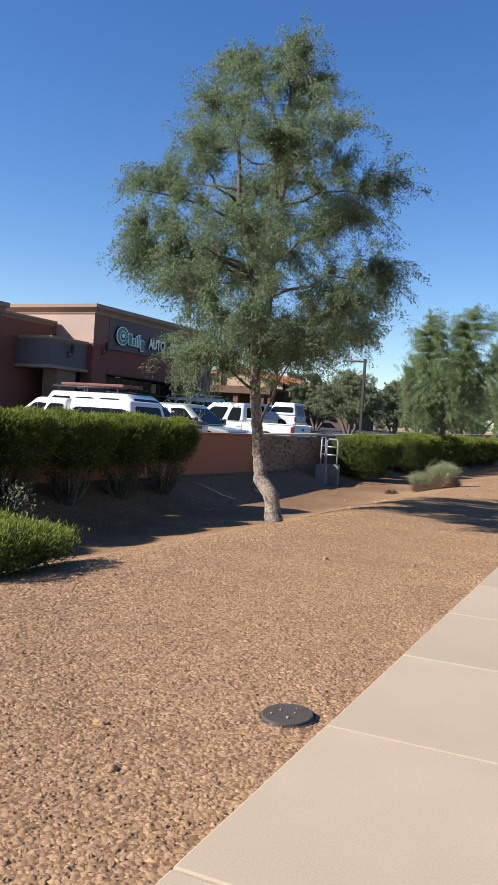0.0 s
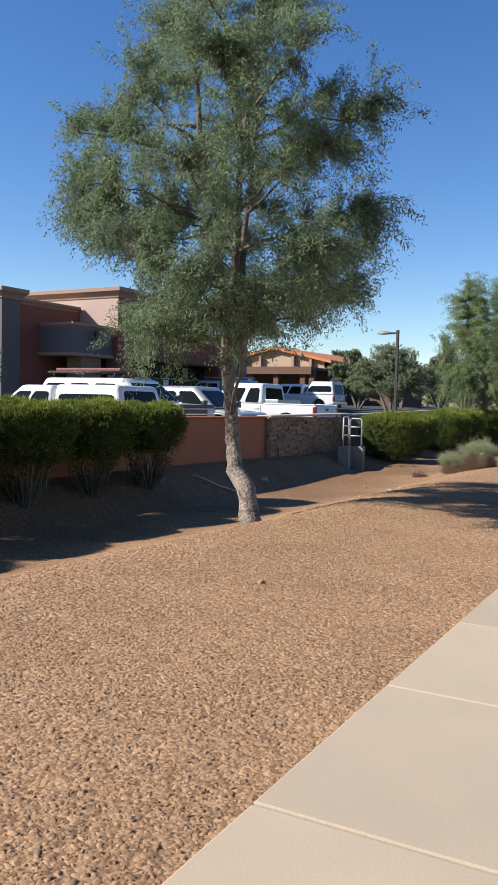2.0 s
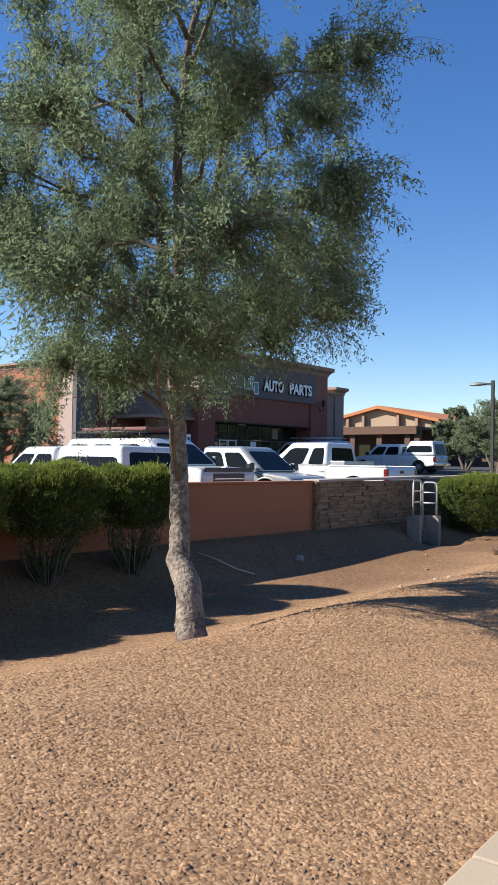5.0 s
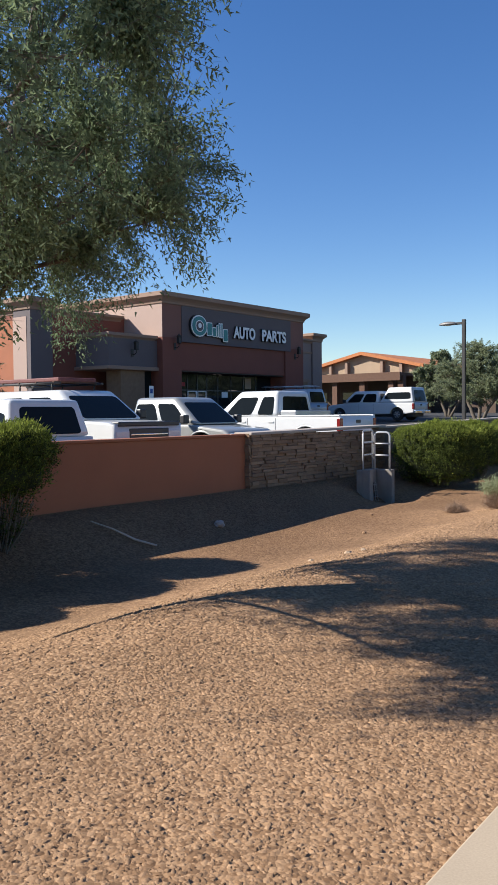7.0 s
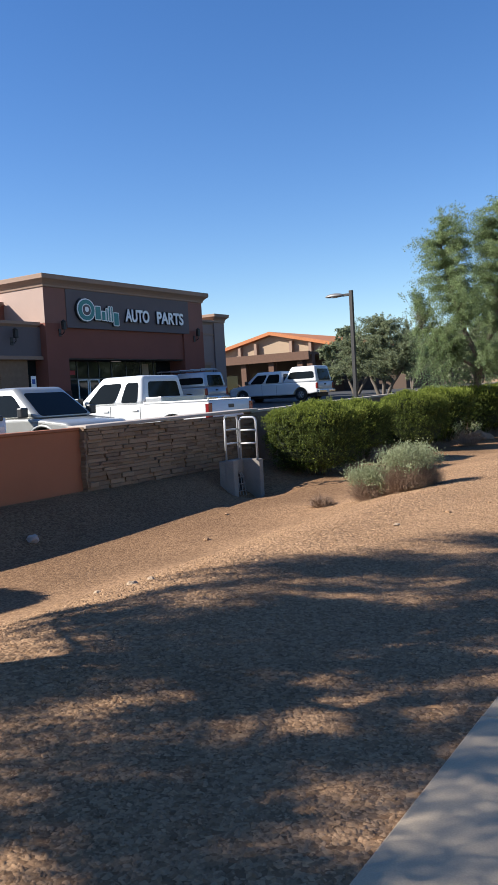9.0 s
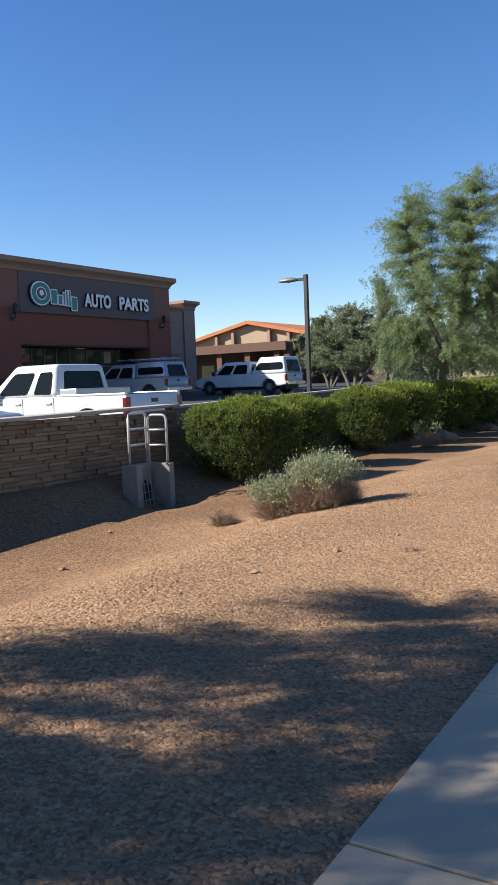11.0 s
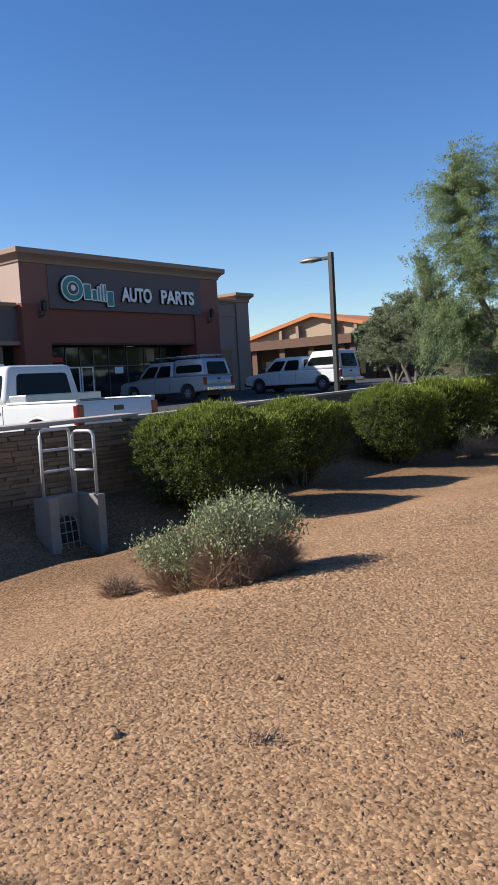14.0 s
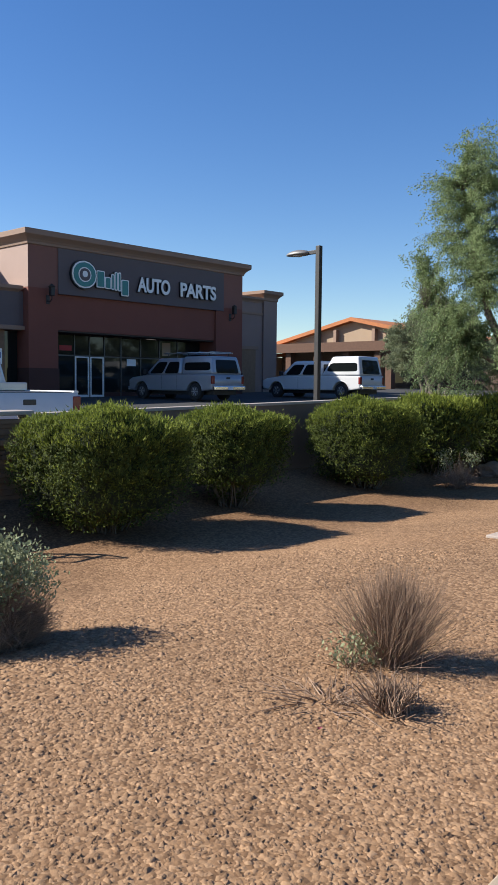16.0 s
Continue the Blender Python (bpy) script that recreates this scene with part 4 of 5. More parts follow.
    if not bed:
        # added dark strip, stands in for the tone break the hood's reflection gives
        part("hood_tone_strip", box_bm(L / 2 - 0.2, L / 2 + 0.035, -W / 2 + 0.1, W / 2 - 0.1, hood_z - 2.2 * drop - 0.05, hood_z - 2.2 * drop + 0.045, 0.02), M_BLACKTRIM, ob)
    gz0, gz1, gw = (-0.5, -0.22, 0.48) if bed else (-0.42, -0.16, 0.42)
    part("grille", box_bm(L / 2 - 0.06, L / 2 + 0.02, -W / 2 + gw, W / 2 - gw, hood_z + gz0, hood_z + gz1, 0.02), M_BLACKTRIM, ob)
    part("grille_bar", box_bm(L / 2 - 0.02, L / 2 + 0.03, -W / 2 + 0.46, W / 2 - 0.46, hood_z + (gz0 + gz1) / 2 - 0.02, hood_z + (gz0 + gz1) / 2 + 0.02, 0.01), M_CHROME, ob)
    part("front_bumper", box_bm(L / 2 - 0.1, L / 2 + 0.1, -W / 2 + 0.02, W / 2 - 0.02, 0.42, 0.62, 0.04), M_CHROME if paint is M_WHITEPAINT else paint, ob)
    part("rear_bumper", box_bm(-L / 2 - 0.16, -L / 2 + 0.02, -W / 2 + 0.02, W / 2 - 0.02, 0.46, 0.66, 0.04), M_CHROME, ob)
    part("number_plate", box_bm(-L / 2 - 0.175, -L / 2 - 0.155, -0.16, 0.16, 0.49, 0.63), M_SIGNWHITE, ob)
    if bed:
        part("tailgate_handle", box_bm(-L / 2 - 0.014, -L / 2 + 0.01, -0.12, 0.12, belt - 0.2, belt - 0.11, 0.01), M_BLACKTRIM, ob)
        part("tailgate_seam", box_bm(-L / 2 - 0.004, -L / 2 + 0.01, -W / 2 + 0.17, W / 2 - 0.17, belt - 0.55, belt - 0.54), M_BLACKTRIM, ob)
        if shell:
            sc = frustum(-L / 2 + 0.02, cab_rear - 0.03, W - 0.1, belt + 0.002, -L / 2 + 0.22, cab_rear - 0.03 - slant, W - 0.38, shell)
            sh = part("camper_shell", frustum_bm(sc, 0.11), paint, ob)
            part("shell_window", pane_bm(sc, "right", 0.07, 0.92, 0.22, 0.66, round_=0.2), M_CARGLASS, sh)
            part("shell_window", pane_bm(sc, "left", 0.08, 0.93, 0.22, 0.66, round_=0.2), M_CARGLASS, sh)
            part("shell_hatch", pane_bm(sc, "rear", 0.12, 0.88, 0.08, 0.80), M_CARGLASS, sh)
        else:
            part("bed_liner", box_bm(-L / 2 + 0.07, cab_rear - 0.05, -W / 2 + 0.12, W / 2 - 0.12, belt + 0.003, belt + 0.012), M_BLACKTRIM, ob)
            for s in (-1, 1):
                part("bed_rail", box_bm(-L / 2 + 0.02, cab_rear - 0.03, s * (W / 2 - 0.06) - 0.05, s * (W / 2 - 0.06) + 0.05, belt - 0.01, belt + 0.035, 0.012), paint, ob)
            if extra == "toolbox":
                part("tool_box", box_bm(cab_rear - 0.62, cab_rear - 0.08, -W / 2 + 0.06, W / 2 - 0.06, belt + 0.01, belt + 0.17, 0.02), M_ALU, ob)
    if rack:
        zt = max(H, shell)
        for s in (-1, 1):
            part("roof_rack", tube_bm([(-L / 2 + 0.35, s * 0.62, zt + 0.16), (hood0 - 0.8, s * 0.62, zt + 0.16)], 0.03, 6), M_ALU if paint is M_BLUEGREY else M_DARKIRON, ob)
            for k in range(3):
                xx = -L / 2 + 0.6 + k * (hood0 - 0.8 + L / 2 - 0.9) / 2
                part("rack_foot", tube_bm([(xx, s * 0.62, zt - 0.05), (xx, s * 0.62, zt + 0.16)], 0.02, 6), M_DARKIRON, ob)
        if not bed:
            part("roof_load", box_bm(-L / 2 + 0.6, hood0 - 0.95, -0.55, 0.55, zt + 0.20, zt + 0.29, 0.02), mat("dark_red_load", (0.15, 0.045, 0.04), 0.7, vary=0.25, bump=0.1), ob)
        for k in range(5):
            xx = -L / 2 + 0.5 + k * (hood0 - 0.8 + L / 2 - 0.7) / 4
            part("rack_bar", tube_bm([(xx, -0.66, zt + 0.19), (xx, 0.66, zt + 0.19)], 0.022, 6), M_BROWNWOOD if paint is M_WHITEPAINT else M_ALU, ob)
    return ob


truck("pickup_truck", -15.35, 19.25, 180, "white pickup truck with a long white camper shell", M_WHITEPAINT, L=5.5, H=1.72, shell=1.74, bed_len=2.3)
truck("sport_utility_vehicle", -15.6, 22.0, 0, "white work vehicle with a loaded roof rack and black grille", M_WHITEPAINT, L=5.4, W=2.0, H=1.95, bed=False, rack=True, drop=0.03, waist=0.655)
truck("pickup_truck", -15.7, 25.8, 0, "silver crew-cab pickup truck with dark windows", M_SILVERPAINT, L=5.3, W=1.86, H=1.76)
truck("pickup_truck", -15.4, 30.0, 180, "white extended-cab pickup truck with an open bed", M_WHITEPAINT, L=5.7, W=1.98, H=1.92, cab="extended", extra="toolbox")
truck("pickup_truck", -29.6, 49.25, 180, "pale silver pickup truck with camper shell and ladder rack", M_BLUEGREY, L=5.8, W=2.03, H=1.95, shell=2.0, rack=True, bed_len=2.1)
truck("pickup_truck", -27.0, 56.5, 180, "white crew-cab pickup truck with a tall camper shell", M_WHITEPAINT, L=6.3, W=2.06, H=1.90, shell=2.10, slant=0.6, bed_len=2.45)

# ---- street lamp ----
lx, ly = -12.9, 38.05
lamp = tagged(empty("parking_lot_lamp", lx, ly, lot_z(lx, ly)), "dark brown square lamp post with one oval head", "lamp post")
lh = 4.93 - lot_z(lx, ly)
part("post", box_bm(-0.06, 0.06, -0.06, 0.06, -0.05, lh, 0.01), M_DARKIRON, lamp)
part("base", tube_bm([(0, 0, -0.1), (0, 0, 0.3)], 0.25, 16), M_CONCRETE_OLD, lamp)
part("arm", box_bm(-0.34, -0.055, -0.035, 0.035, lh - 0.18, lh - 0.09, 0.01), M_DARKIRON, lamp)
bm = bmesh.new()
bmesh.ops.create_uvsphere(bm, u_segments=20, v_segments=12, radius=1)
for v in bm.verts:
    z = v.co.z
    v.co = Vector((-0.62 + v.co.x * 0.36, v.co.y * 0.18, lh - 0.15 + (z * 0.11 if z > 0 else z * 0.035)))
for f in bm.faces:
    f.smooth = True
head = part("lamp_head", bm, mat("lamp_head_grey", (0.20, 0.19, 0.18), 0.5, metal=0.3, bump=0), lamp)
part("lens", tube_bm([(-0.64, 0, lh - 0.19), (-0.64, 0, lh - 0.175)], [0.1, 0.13], 16), M_HEAD, head)

# ---- trees ----
g = ground_z(-6.0, 13.29)
main_stems = [
    ([(0.10, -0.12, -0.15), (0.09, -0.12, 0.05), (0.06, -0.1, 0.23), (-0.13, -0.03, 0.53), (-0.38, 0.16, 0.83), (-0.53, 0.30, 1.2), (-0.62, 0.36, 1.5), (-0.74, 0.44, 1.93), (-0.8, 0.5, 2.53), (-0.78, 0.45, 3.0)], [0.19, 0.165, 0.15, 0.138, 0.128, 0.112, 0.105, 0.10, 0.10, 0.09]),
    ([(-0.78, 0.45, 2.9), (-0.9, 0.4, 3.8), (-1.05, 0.35, 4.8), (-1.25, 0.3, 5.8), (-1.4, 0.3, 7.1), (-1.3, 0.6, 8.4)], [0.075, 0.07, 0.065, 0.05, 0.035, 0.012]),
    ([(-0.78, 0.45, 2.9), (-0.5, 0.2, 3.8), (-0.4, 0.0, 5.0), (-0.15, -0.1, 6.4), (0.1, 0.1, 7.6)], [0.07, 0.065, 0.055, 0.04, 0.012]),
    ([(-0.79, 0.48, 2.8), (-0.8, 0.8, 3.9), (-0.95, 1.3, 5.3), (-1.0, 1.6, 6.8), (-0.9, 1.6, 8.0)], [0.06, 0.055, 0.045, 0.03, 0.01]),
]
main_clumps = [
    (-2.3, 2.7, 5.0, 0.8, 0.7, 0.7),
    (-1.52, -0.49, 2.9, 0.94, 0.7, 0.8), (-2.42, 0.91, 3.1, 0.95, 0.86, 1.0), (-0.32, -0.79, 3.5, 0.8, 0.75, 0.5), (-1.62, 2.11, 3.6, 0.85, 0.98, 1.0),
    (1.28, -1.19, 3.7, 0.88, 0.9, 1.0), (-0.82, 0.81, 3.7, 0.85, 0.99, 1.0), (0.78, 0.51, 3.9, 0.88, 0.89, 1.1), (-0.02, 2.11, 4.1, 0.9, 0.88, 1.0), (-1.82, -0.19, 4.4, 0.91, 0.76, 1.0),
    (0.18, -2.09, 4.7, 0.95, 0.8, 1.0), (-1.22, -1.79, 4.7, 0.92, 0.94, 1.1), (-2.72, 1.31, 4.9, 0.95, 0.95, 1.2), (-0.22, -0.19, 5.1, 0.92, 0.84, 1.1), (-2.82, -0.59, 5.2, 0.91, 0.83, 0.9),
    (1.38, -0.59, 5.2, 0.92, 0.8, 1.0), (-1.02, 2.21, 5.3, 0.99, 0.83, 1.2), (0.6, 1.2, 5.7, 0.85, 0.8, 1.0), (-1.72, 0.71, 5.7, 0.86, 0.88, 0.9), (0.48, -1.79, 6.0, 0.96, 0.75, 1.0),
    (-1.42, -0.99, 6.2, 0.96, 0.8, 1.1), (-0.52, 0.61, 6.5, 0.88, 0.81, 0.9), (-3.12, 0.41, 6.5, 0.95, 0.85, 1.1), (0.88, -0.49, 6.6, 0.92, 0.84, 0.9), (-1.82, 2.11, 6.7, 0.92, 0.96, 1.1),
    (-0.12, 2.21, 6.9, 0.9, 0.94, 1.1), (-0.02, -1.59, 7.2, 0.92, 0.76, 0.9), (-2.82, 1.51, 7.5, 0.87, 0.86, 0.9), (0.28, 0.41, 7.6, 0.86, 0.8, 0.8), (-1.92, 0.41, 7.8, 0.83, 0.98, 1.0),
    (-0.82, -0.49, 7.8, 0.83, 0.89, 0.9), (-0.72, 1.21, 8.4, 0.94, 0.86, 1.0), (-1.12, 1.91, 8.6, 0.78, 0.88, 0.7),
    (0.75, 1.3, 4.1, 0.6, 0.5, 0.6), (0.9, 1.0, 3.4, 0.6, 0.55, 0.6), (1.5, 0.2, 4.5, 0.65, 0.55, 0.7), (-2.8, -0.2, 4.9, 0.7, 0.6, 0.8), (-2.7, -0.9, 5.9, 0.7, 0.65, 0.8), (1.15, 1.2, 6.2, 0.7, 0.6, 0.8), (-1.0, 1.3, 8.95, 0.6, 0.55, 0.5), (-0.6, 0.1, 3.1, 0.75, 0.5, 0.5), (0.1, 0.6, 3.3, 0.7, 0.5, 0.45), (0.9, -0.3, 3.4, 0.7, 0.55, 0.45), (-0.3, 0.4, 8.7, 0.6, 0.6, 0.6), (-1.9, 1.0, 8.8, 0.6, 0.6, 0.6),
    (0.3, -1.7, 3.45, 0.85, 0.6, 0.7), (0.9, -1.6, 3.1, 0.7, 0.5, 0.3), (-0.6, -2.0, 3.7, 0.75, 0.6, 0.6),
]
main_clumps = [(x, y, z, 0.95 * rx, 0.92 * rz, w) for x, y, z, rx, rz, w in main_clumps]
tree("acacia_tree", (-6.0, 13.29, g), main_stems, main_clumps, 4000, 84, (0.051, 0.0185), M_LEAF_TREE, 3, "leaning slender tree with fine drooping grey-green leaves", droop=0.36, sprig_len=0.56, reach=True, hubshare=10)

right_stems = [
    ([(0, 0, -0.2), (0.05, 0, 0.8), (0.0, 0.1, 1.7), (-0.1, 0.1, 2.6)], [0.17, 0.14, 0.13, 0.11]),
    ([(-0.1, 0.1, 2.5), (-0.6, 0, 3.6), (-1.0, 0, 5.0), (-1.3, -0.1, 6.6), (-1.2, -0.1, 7.7)], [0.10, 0.085, 0.065, 0.04, 0.012]),
    ([(-0.1, 0.1, 2.5), (0.4, 0.2, 3.8), (0.7, 0.2, 5.5), (0.9, 0.1, 7.4)], [0.10, 0.08, 0.05, 0.012]),
    ([(-0.05, 0.1, 2.2), (-1.0, -0.4, 2.9), (-1.9, -0.6, 3.8)], [0.06, 0.045, 0.012]),
    ([(0.3, 0.2, 3.4), (1.3, 0.4, 4.4), (2.3, 0.5, 5.2)], [0.06, 0.045, 0.012]),
]
right_clumps = [(-0.3, 0, 4.8, 1.8, 1.5, 3), (-1.4, -0.2, 6.4, 0.95, 0.9, 1.5), (-1.0, 0, 7.4, 0.6, 0.55, 0.5), (0.8, 0.1, 6.6, 1.2, 1.1, 1.8), (0.9, 0.1, 7.8, 0.7, 0.45, 0.5), (-1.4, -0.4, 3.4, 1.1, 0.9, 1.4), (1.6, 0.3, 4.6, 1.4, 1.3, 2), (0.2, 0, 2.9, 1.5, 0.7, 1.5), (0.2, 1.0, 5.0, 1.4, 1.4, 1.2), (-1.7, -0.3, 4.9, 0.75, 0.7, 0.8), (-1.5, -0.4, 2.3, 1.0, 0.8, 1.1), (1.5, 0.0, 2.6, 1.4, 0.9, 1.5), (-0.35, 0.1, 6.1, 1.1, 1.0, 1.6), (-0.2, 0.0, 6.9, 0.8, 0.8, 1.0), (0.1, 0.0, 7.1, 0.7, 0.7, 0.6), (2.5, 0.3, 6.0, 1.1, 1.1, 1.4), (2.9, 0.3, 4.2, 1.2, 1.3, 1.5), (2.1, 0.2, 7.3, 0.8, 0.7, 0.6), (-0.5, -0.5, 3.9, 1.2, 1.0, 1.3)]
lean_x, lean_y = 1.1, -1.3
right_stems = [([(x + lean_x * min(z / 2.6, 1) * (z > 0), y + lean_y * min(z / 2.6, 1) * (z > 0), z) for x, y, z in pts], rad) for pts, rad in right_stems]
right_clumps = [(c[0] + lean_x, c[1] + lean_y, *c[2:]) for c in right_clumps]
verge_tree = tree("verge_tree", (-10.45, 42.1, ground_z(-10.45, 42.1)), right_stems, right_clumps, 3000, 74, (0.058, 0.026), M_LEAF_FAR, 8, "leafy green tree with an uneven tall crown", droop=0.38, sprig_len=0.68, group="verge trees", hubshare=3)
far_verge = tree("verge_tree", (-8.0, 52.5, ground_z(-8.0, 52.5)), right_stems, right_clumps, 900, 26, (0.16, 0.075), M_LEAF_FAR, 28, "leafy green tree with an uneven tall crown", droop=0.38, sprig_len=0.68, group="verge trees", hubshare=3)
for x, y, s, r in ((-13.5, 66, 1.1, 200), (-7.0, 64.0, 1.0, 40), (-19, 88, 1.15, 300), (-11, 84, 1.2, 80), (-27, 104, 1.25, 20), (-4.5, 78, 1.1, 160), (-67, 106, 0.92, 120)):
    copy_thing(far_verge, pose(x, y, ground_z(x, y), 0, 0, r) @ Matrix.Diagonal((s, s, s * 0.95, 1)))

olive_stems = [
    ([(0, 0, -0.1), (-0.4, 0, 0.9), (-0.9, 0.1, 1.9), (-1.6, 0.1, 3.2)], [0.12, 0.10, 0.08, 0.02]),
    ([(0.1, 0, -0.1), (0.2, 0.1, 1.0), (0.3, 0.1, 2.2), (0.2, 0.1, 4.2)], [0.12, 0.10, 0.08, 0.02]),
    ([(0.2, 0, -0.1), (0.8, -0.1, 0.9), (1.4, -0.1, 1.8), (2.0, 0, 3.0)], [0.11, 0.09, 0.07, 0.02]),
]
olive_clumps = [(-1.4, 0, 3.0, 1.4, 0.9, 2), (0.2, 0, 3.5, 1.7, 1.2, 3), (1.6, 0, 2.9, 1.3, 0.9, 2), (-0.4, 0, 4.4, 1.0, 0.6, 1), (0.9, 0.1, 4.3, 0.9, 0.5, 0.9), (0, 0, 2.3, 2.3, 0.6, 2.0), (-1.9, 0.2, 2.0, 0.9, 0.7, 1.0), (2.0, -0.2, 1.9, 0.9, 0.7, 1.0), (0.3, -0.6, 1.8, 0.9, 0.5, 0.6)]
M_PALEBARK = mat("pale_bark", (0.11, 0.09, 0.07), 0.95, vary=0.2, bump=0.4)
olive = tree("olive_tree", (-20.0, 56.0, lot_z(-20, 56)), olive_stems, olive_clumps, 1500, 50, (0.085, 0.04), M_LEAF_OLIVE, 12, "grey-green many-stemmed tree in the car park", droop=0.1, sprig_len=0.5, bark=M_PALEBARK, group="car park trees")
far_olive = tree("olive_tree", (-26.5, 66, lot_z(-26.5, 66)), olive_stems, olive_clumps, 620, 30, (0.17, 0.085), M_LEAF_OLIVE, 13, "grey-green many-stemmed tree in the car park", droop=0.1, sprig_len=0.5, bark=M_PALEBARK, group="car park trees")
for x, y, s, r in ((-16.5, 63, 0.9, 140), (-21, 71, 1.0, 250), (-14.5, 74, 1.1, 10), (-27, 78, 1.0, 310), (-47, 108, 1.5, 100), (-62, 118, 1.6, 30), (-40, 112, 1.5, 220)):
    copy_thing(far_olive, pose(x, y, lot_z(x, y), 0, 0, r) @ Matrix.Diagonal((s, s, s, 1)))

copy_thing(olive, pose(-30.0, 27.6, lot_z(-30, 27.6), 0, 0, 200) @ Matrix.Diagonal((0.92, 0.92, 0.92, 1)))

# ---- clipped hedges ----
ROW = "clipped hedge row"
LBL = "clipped green shrub with sunlit top and bare lower stems"
hA = hedge("hedge_shrub", -9.8, 29.4, ground_z(-9.8, 29.4), 1.03, 1.03, 1.58, 1, LBL, 36000, ROW)
hB = hedge("hedge_shrub", -10.0, 32.1, ground_z(-10, 32.1), 0.86, 0.84, 1.51, 2, LBL, 26000, ROW, legs=0.34)
hC = hedge("hedge_shrub", -9.95, 35.8, ground_z(-9.95, 35.8), 0.96, 0.97, 1.63, 3, LBL, 28000, ROW)
hF = hedge("hedge_shrub", -10.1, 38.7, ground_z(-10.1, 38.7), 0.96, 0.96, 1.65, 4, LBL, 9000, ROW, leaf=(0.07, 0.036), legs=0.3)
for src, x, y, r, s in ((hF, -9.9, 41.6, 60, 1.1), (hF, -10.0, 44.4, 130, 1.1), (hF, -10.1, 47.2, 200, 1.1), (hF, -10.0, 50.2, 20, 1.1), (hF, -10.0, 53.2, 220, 1.1), (hF, -10, 56.2, 20, 1.1)):
    copy_thing(src, pose(x, y, ground_z(x, y), 0, 0, r) @ Matrix.Diagonal((s, s, 1.02, 1)))
LEGGY = "clipped green shrub with bare leggy stems below its crown"
hL = hedge("hedge_shrub", -10.45, 16.55, ground_z(-10.45, 16.55), 0.70, 0.72, 1.72, 5, LEGGY, 20000, ROW, legs=0.74)
hM = hedge("hedge_shrub", -10.45, 14.8, ground_z(-10.45, 14.8), 0.80, 0.78, 1.75, 6, LEGGY, 23000, ROW, legs=0.70)
for src, x, y, r, s in ((hM, -10.4, 13.05, 150, 1.0), (hL, -10.45, 11.3, 10, 1.14), (hM, -10.4, 9.55, 210, 1.0), (hL, -10.45, 7.8, 80, 1.14)):
    copy_thing(src, pose(x, y, ground_z(x, y), 0, 0, r) @ Matrix.Diagonal((s, s, 1.0, 1)))
hedge("low_shrub", -5.85, 5.72, ground_z(-5.85, 5.72), 0.95, 0.95, 0.60, 7, "low rounded green shrub with loose shoots on top", 16000, leaf=(0.034, 0.014))


# ---- small plants ----


def sagebrush(x, y, z, r, h, seed, label, name="sage_bush", stems=900, leaves=9000, tuft=0.055):
    """A loose bush: fine crooked stems in a low dome, and tufts of small leaves over its upper half."""
    rng = np.random.default_rng(seed)
    ob = tagged(empty(name, x, y, z), label, "bush")
    a = rng.uniform(0, 2 * math.pi, stems)
    rad = np.sqrt(rng.random(stems))
    edge = 1 + 0.16 * np.sin(a * 3 + seed) + 0.10 * np.sin(a * 7 + 2 * seed)
    top = h * (1 - 0.5 * rad ** 2.2) * rng.uniform(0.6, 1.04, stems)
    root = rng.uniform(0.05, 0.75, stems) * rad
    s = np.stack([np.cos(a) * root * r, np.sin(a) * root * r, np.full(stems, -0.03) + 0.35 * h * (rng.random(stems) ** 2)], 1)
    turn = a + rng.normal(0, 0.35, stems)
    e = np.stack([np.cos(turn) * rad * r * edge, np.sin(turn) * rad * r * edge, top * rng.uniform(0.2, 1.0, stems)], 1)
    v, f = strand_arrays(s, e, 0.0034, rng, 0.05)
    raw_ob("stem_growth", v, f, M_DRY, ob)
    if leaves:
        hubs = max(6, leaves // 38)
        a = rng.uniform(0, 2 * math.pi, hubs)
        rad = 0.9 * np.sqrt(rng.random(hubs))
        edge = 1 + 0.16 * np.sin(a * 3 + seed) + 0.10 * np.sin(a * 7 + 2 * seed)
        top = h * (1 - 0.26 * rad ** 2.4) * (0.94 + 0.09 * np.sin(a * 5 + rad * 6 + seed))
        hub = np.stack([np.cos(a) * rad * r * 0.95 * edge, np.sin(a) * rad * r * 0.95 * edge, top * (1 - 0.24 * rng.random(hubs) ** 2.4)], 1)
        p = hub[rng.integers(0, hubs, leaves)] + rng.normal(0, tuft, (leaves, 3)) * np.array([1, 1, 1.15])
        v, f = leaf_arrays(p, np.array([[0, 0, 0.7]]) + p * np.array([0.5, 0.5, 0.1]), 0.030, 0.016, rng, 0.6)
        raw_ob("leaves", v, f, M_LEAF_SAGE, ob)
    return ob


def gz(x, y):
    return ground_z(x, y)


sagebrush(-5.77, 25.22, gz(-5.77, 25.22), 0.54, 0.70, 5, "silver-green sage bush with dry brown stems", stems=6500, leaves=9500)
sagebrush(-6.42, 25.12, gz(-6.42, 25.12), 0.40, 0.50, 15, "low silver-green sage bush beside a larger one", stems=900, leaves=6500)
sagebrush(-7.42, 25.2, gz(-7.42, 25.2), 0.26, 0.30, 6, "small dry brown bush", leaves=0, name="dry_bush", stems=500)


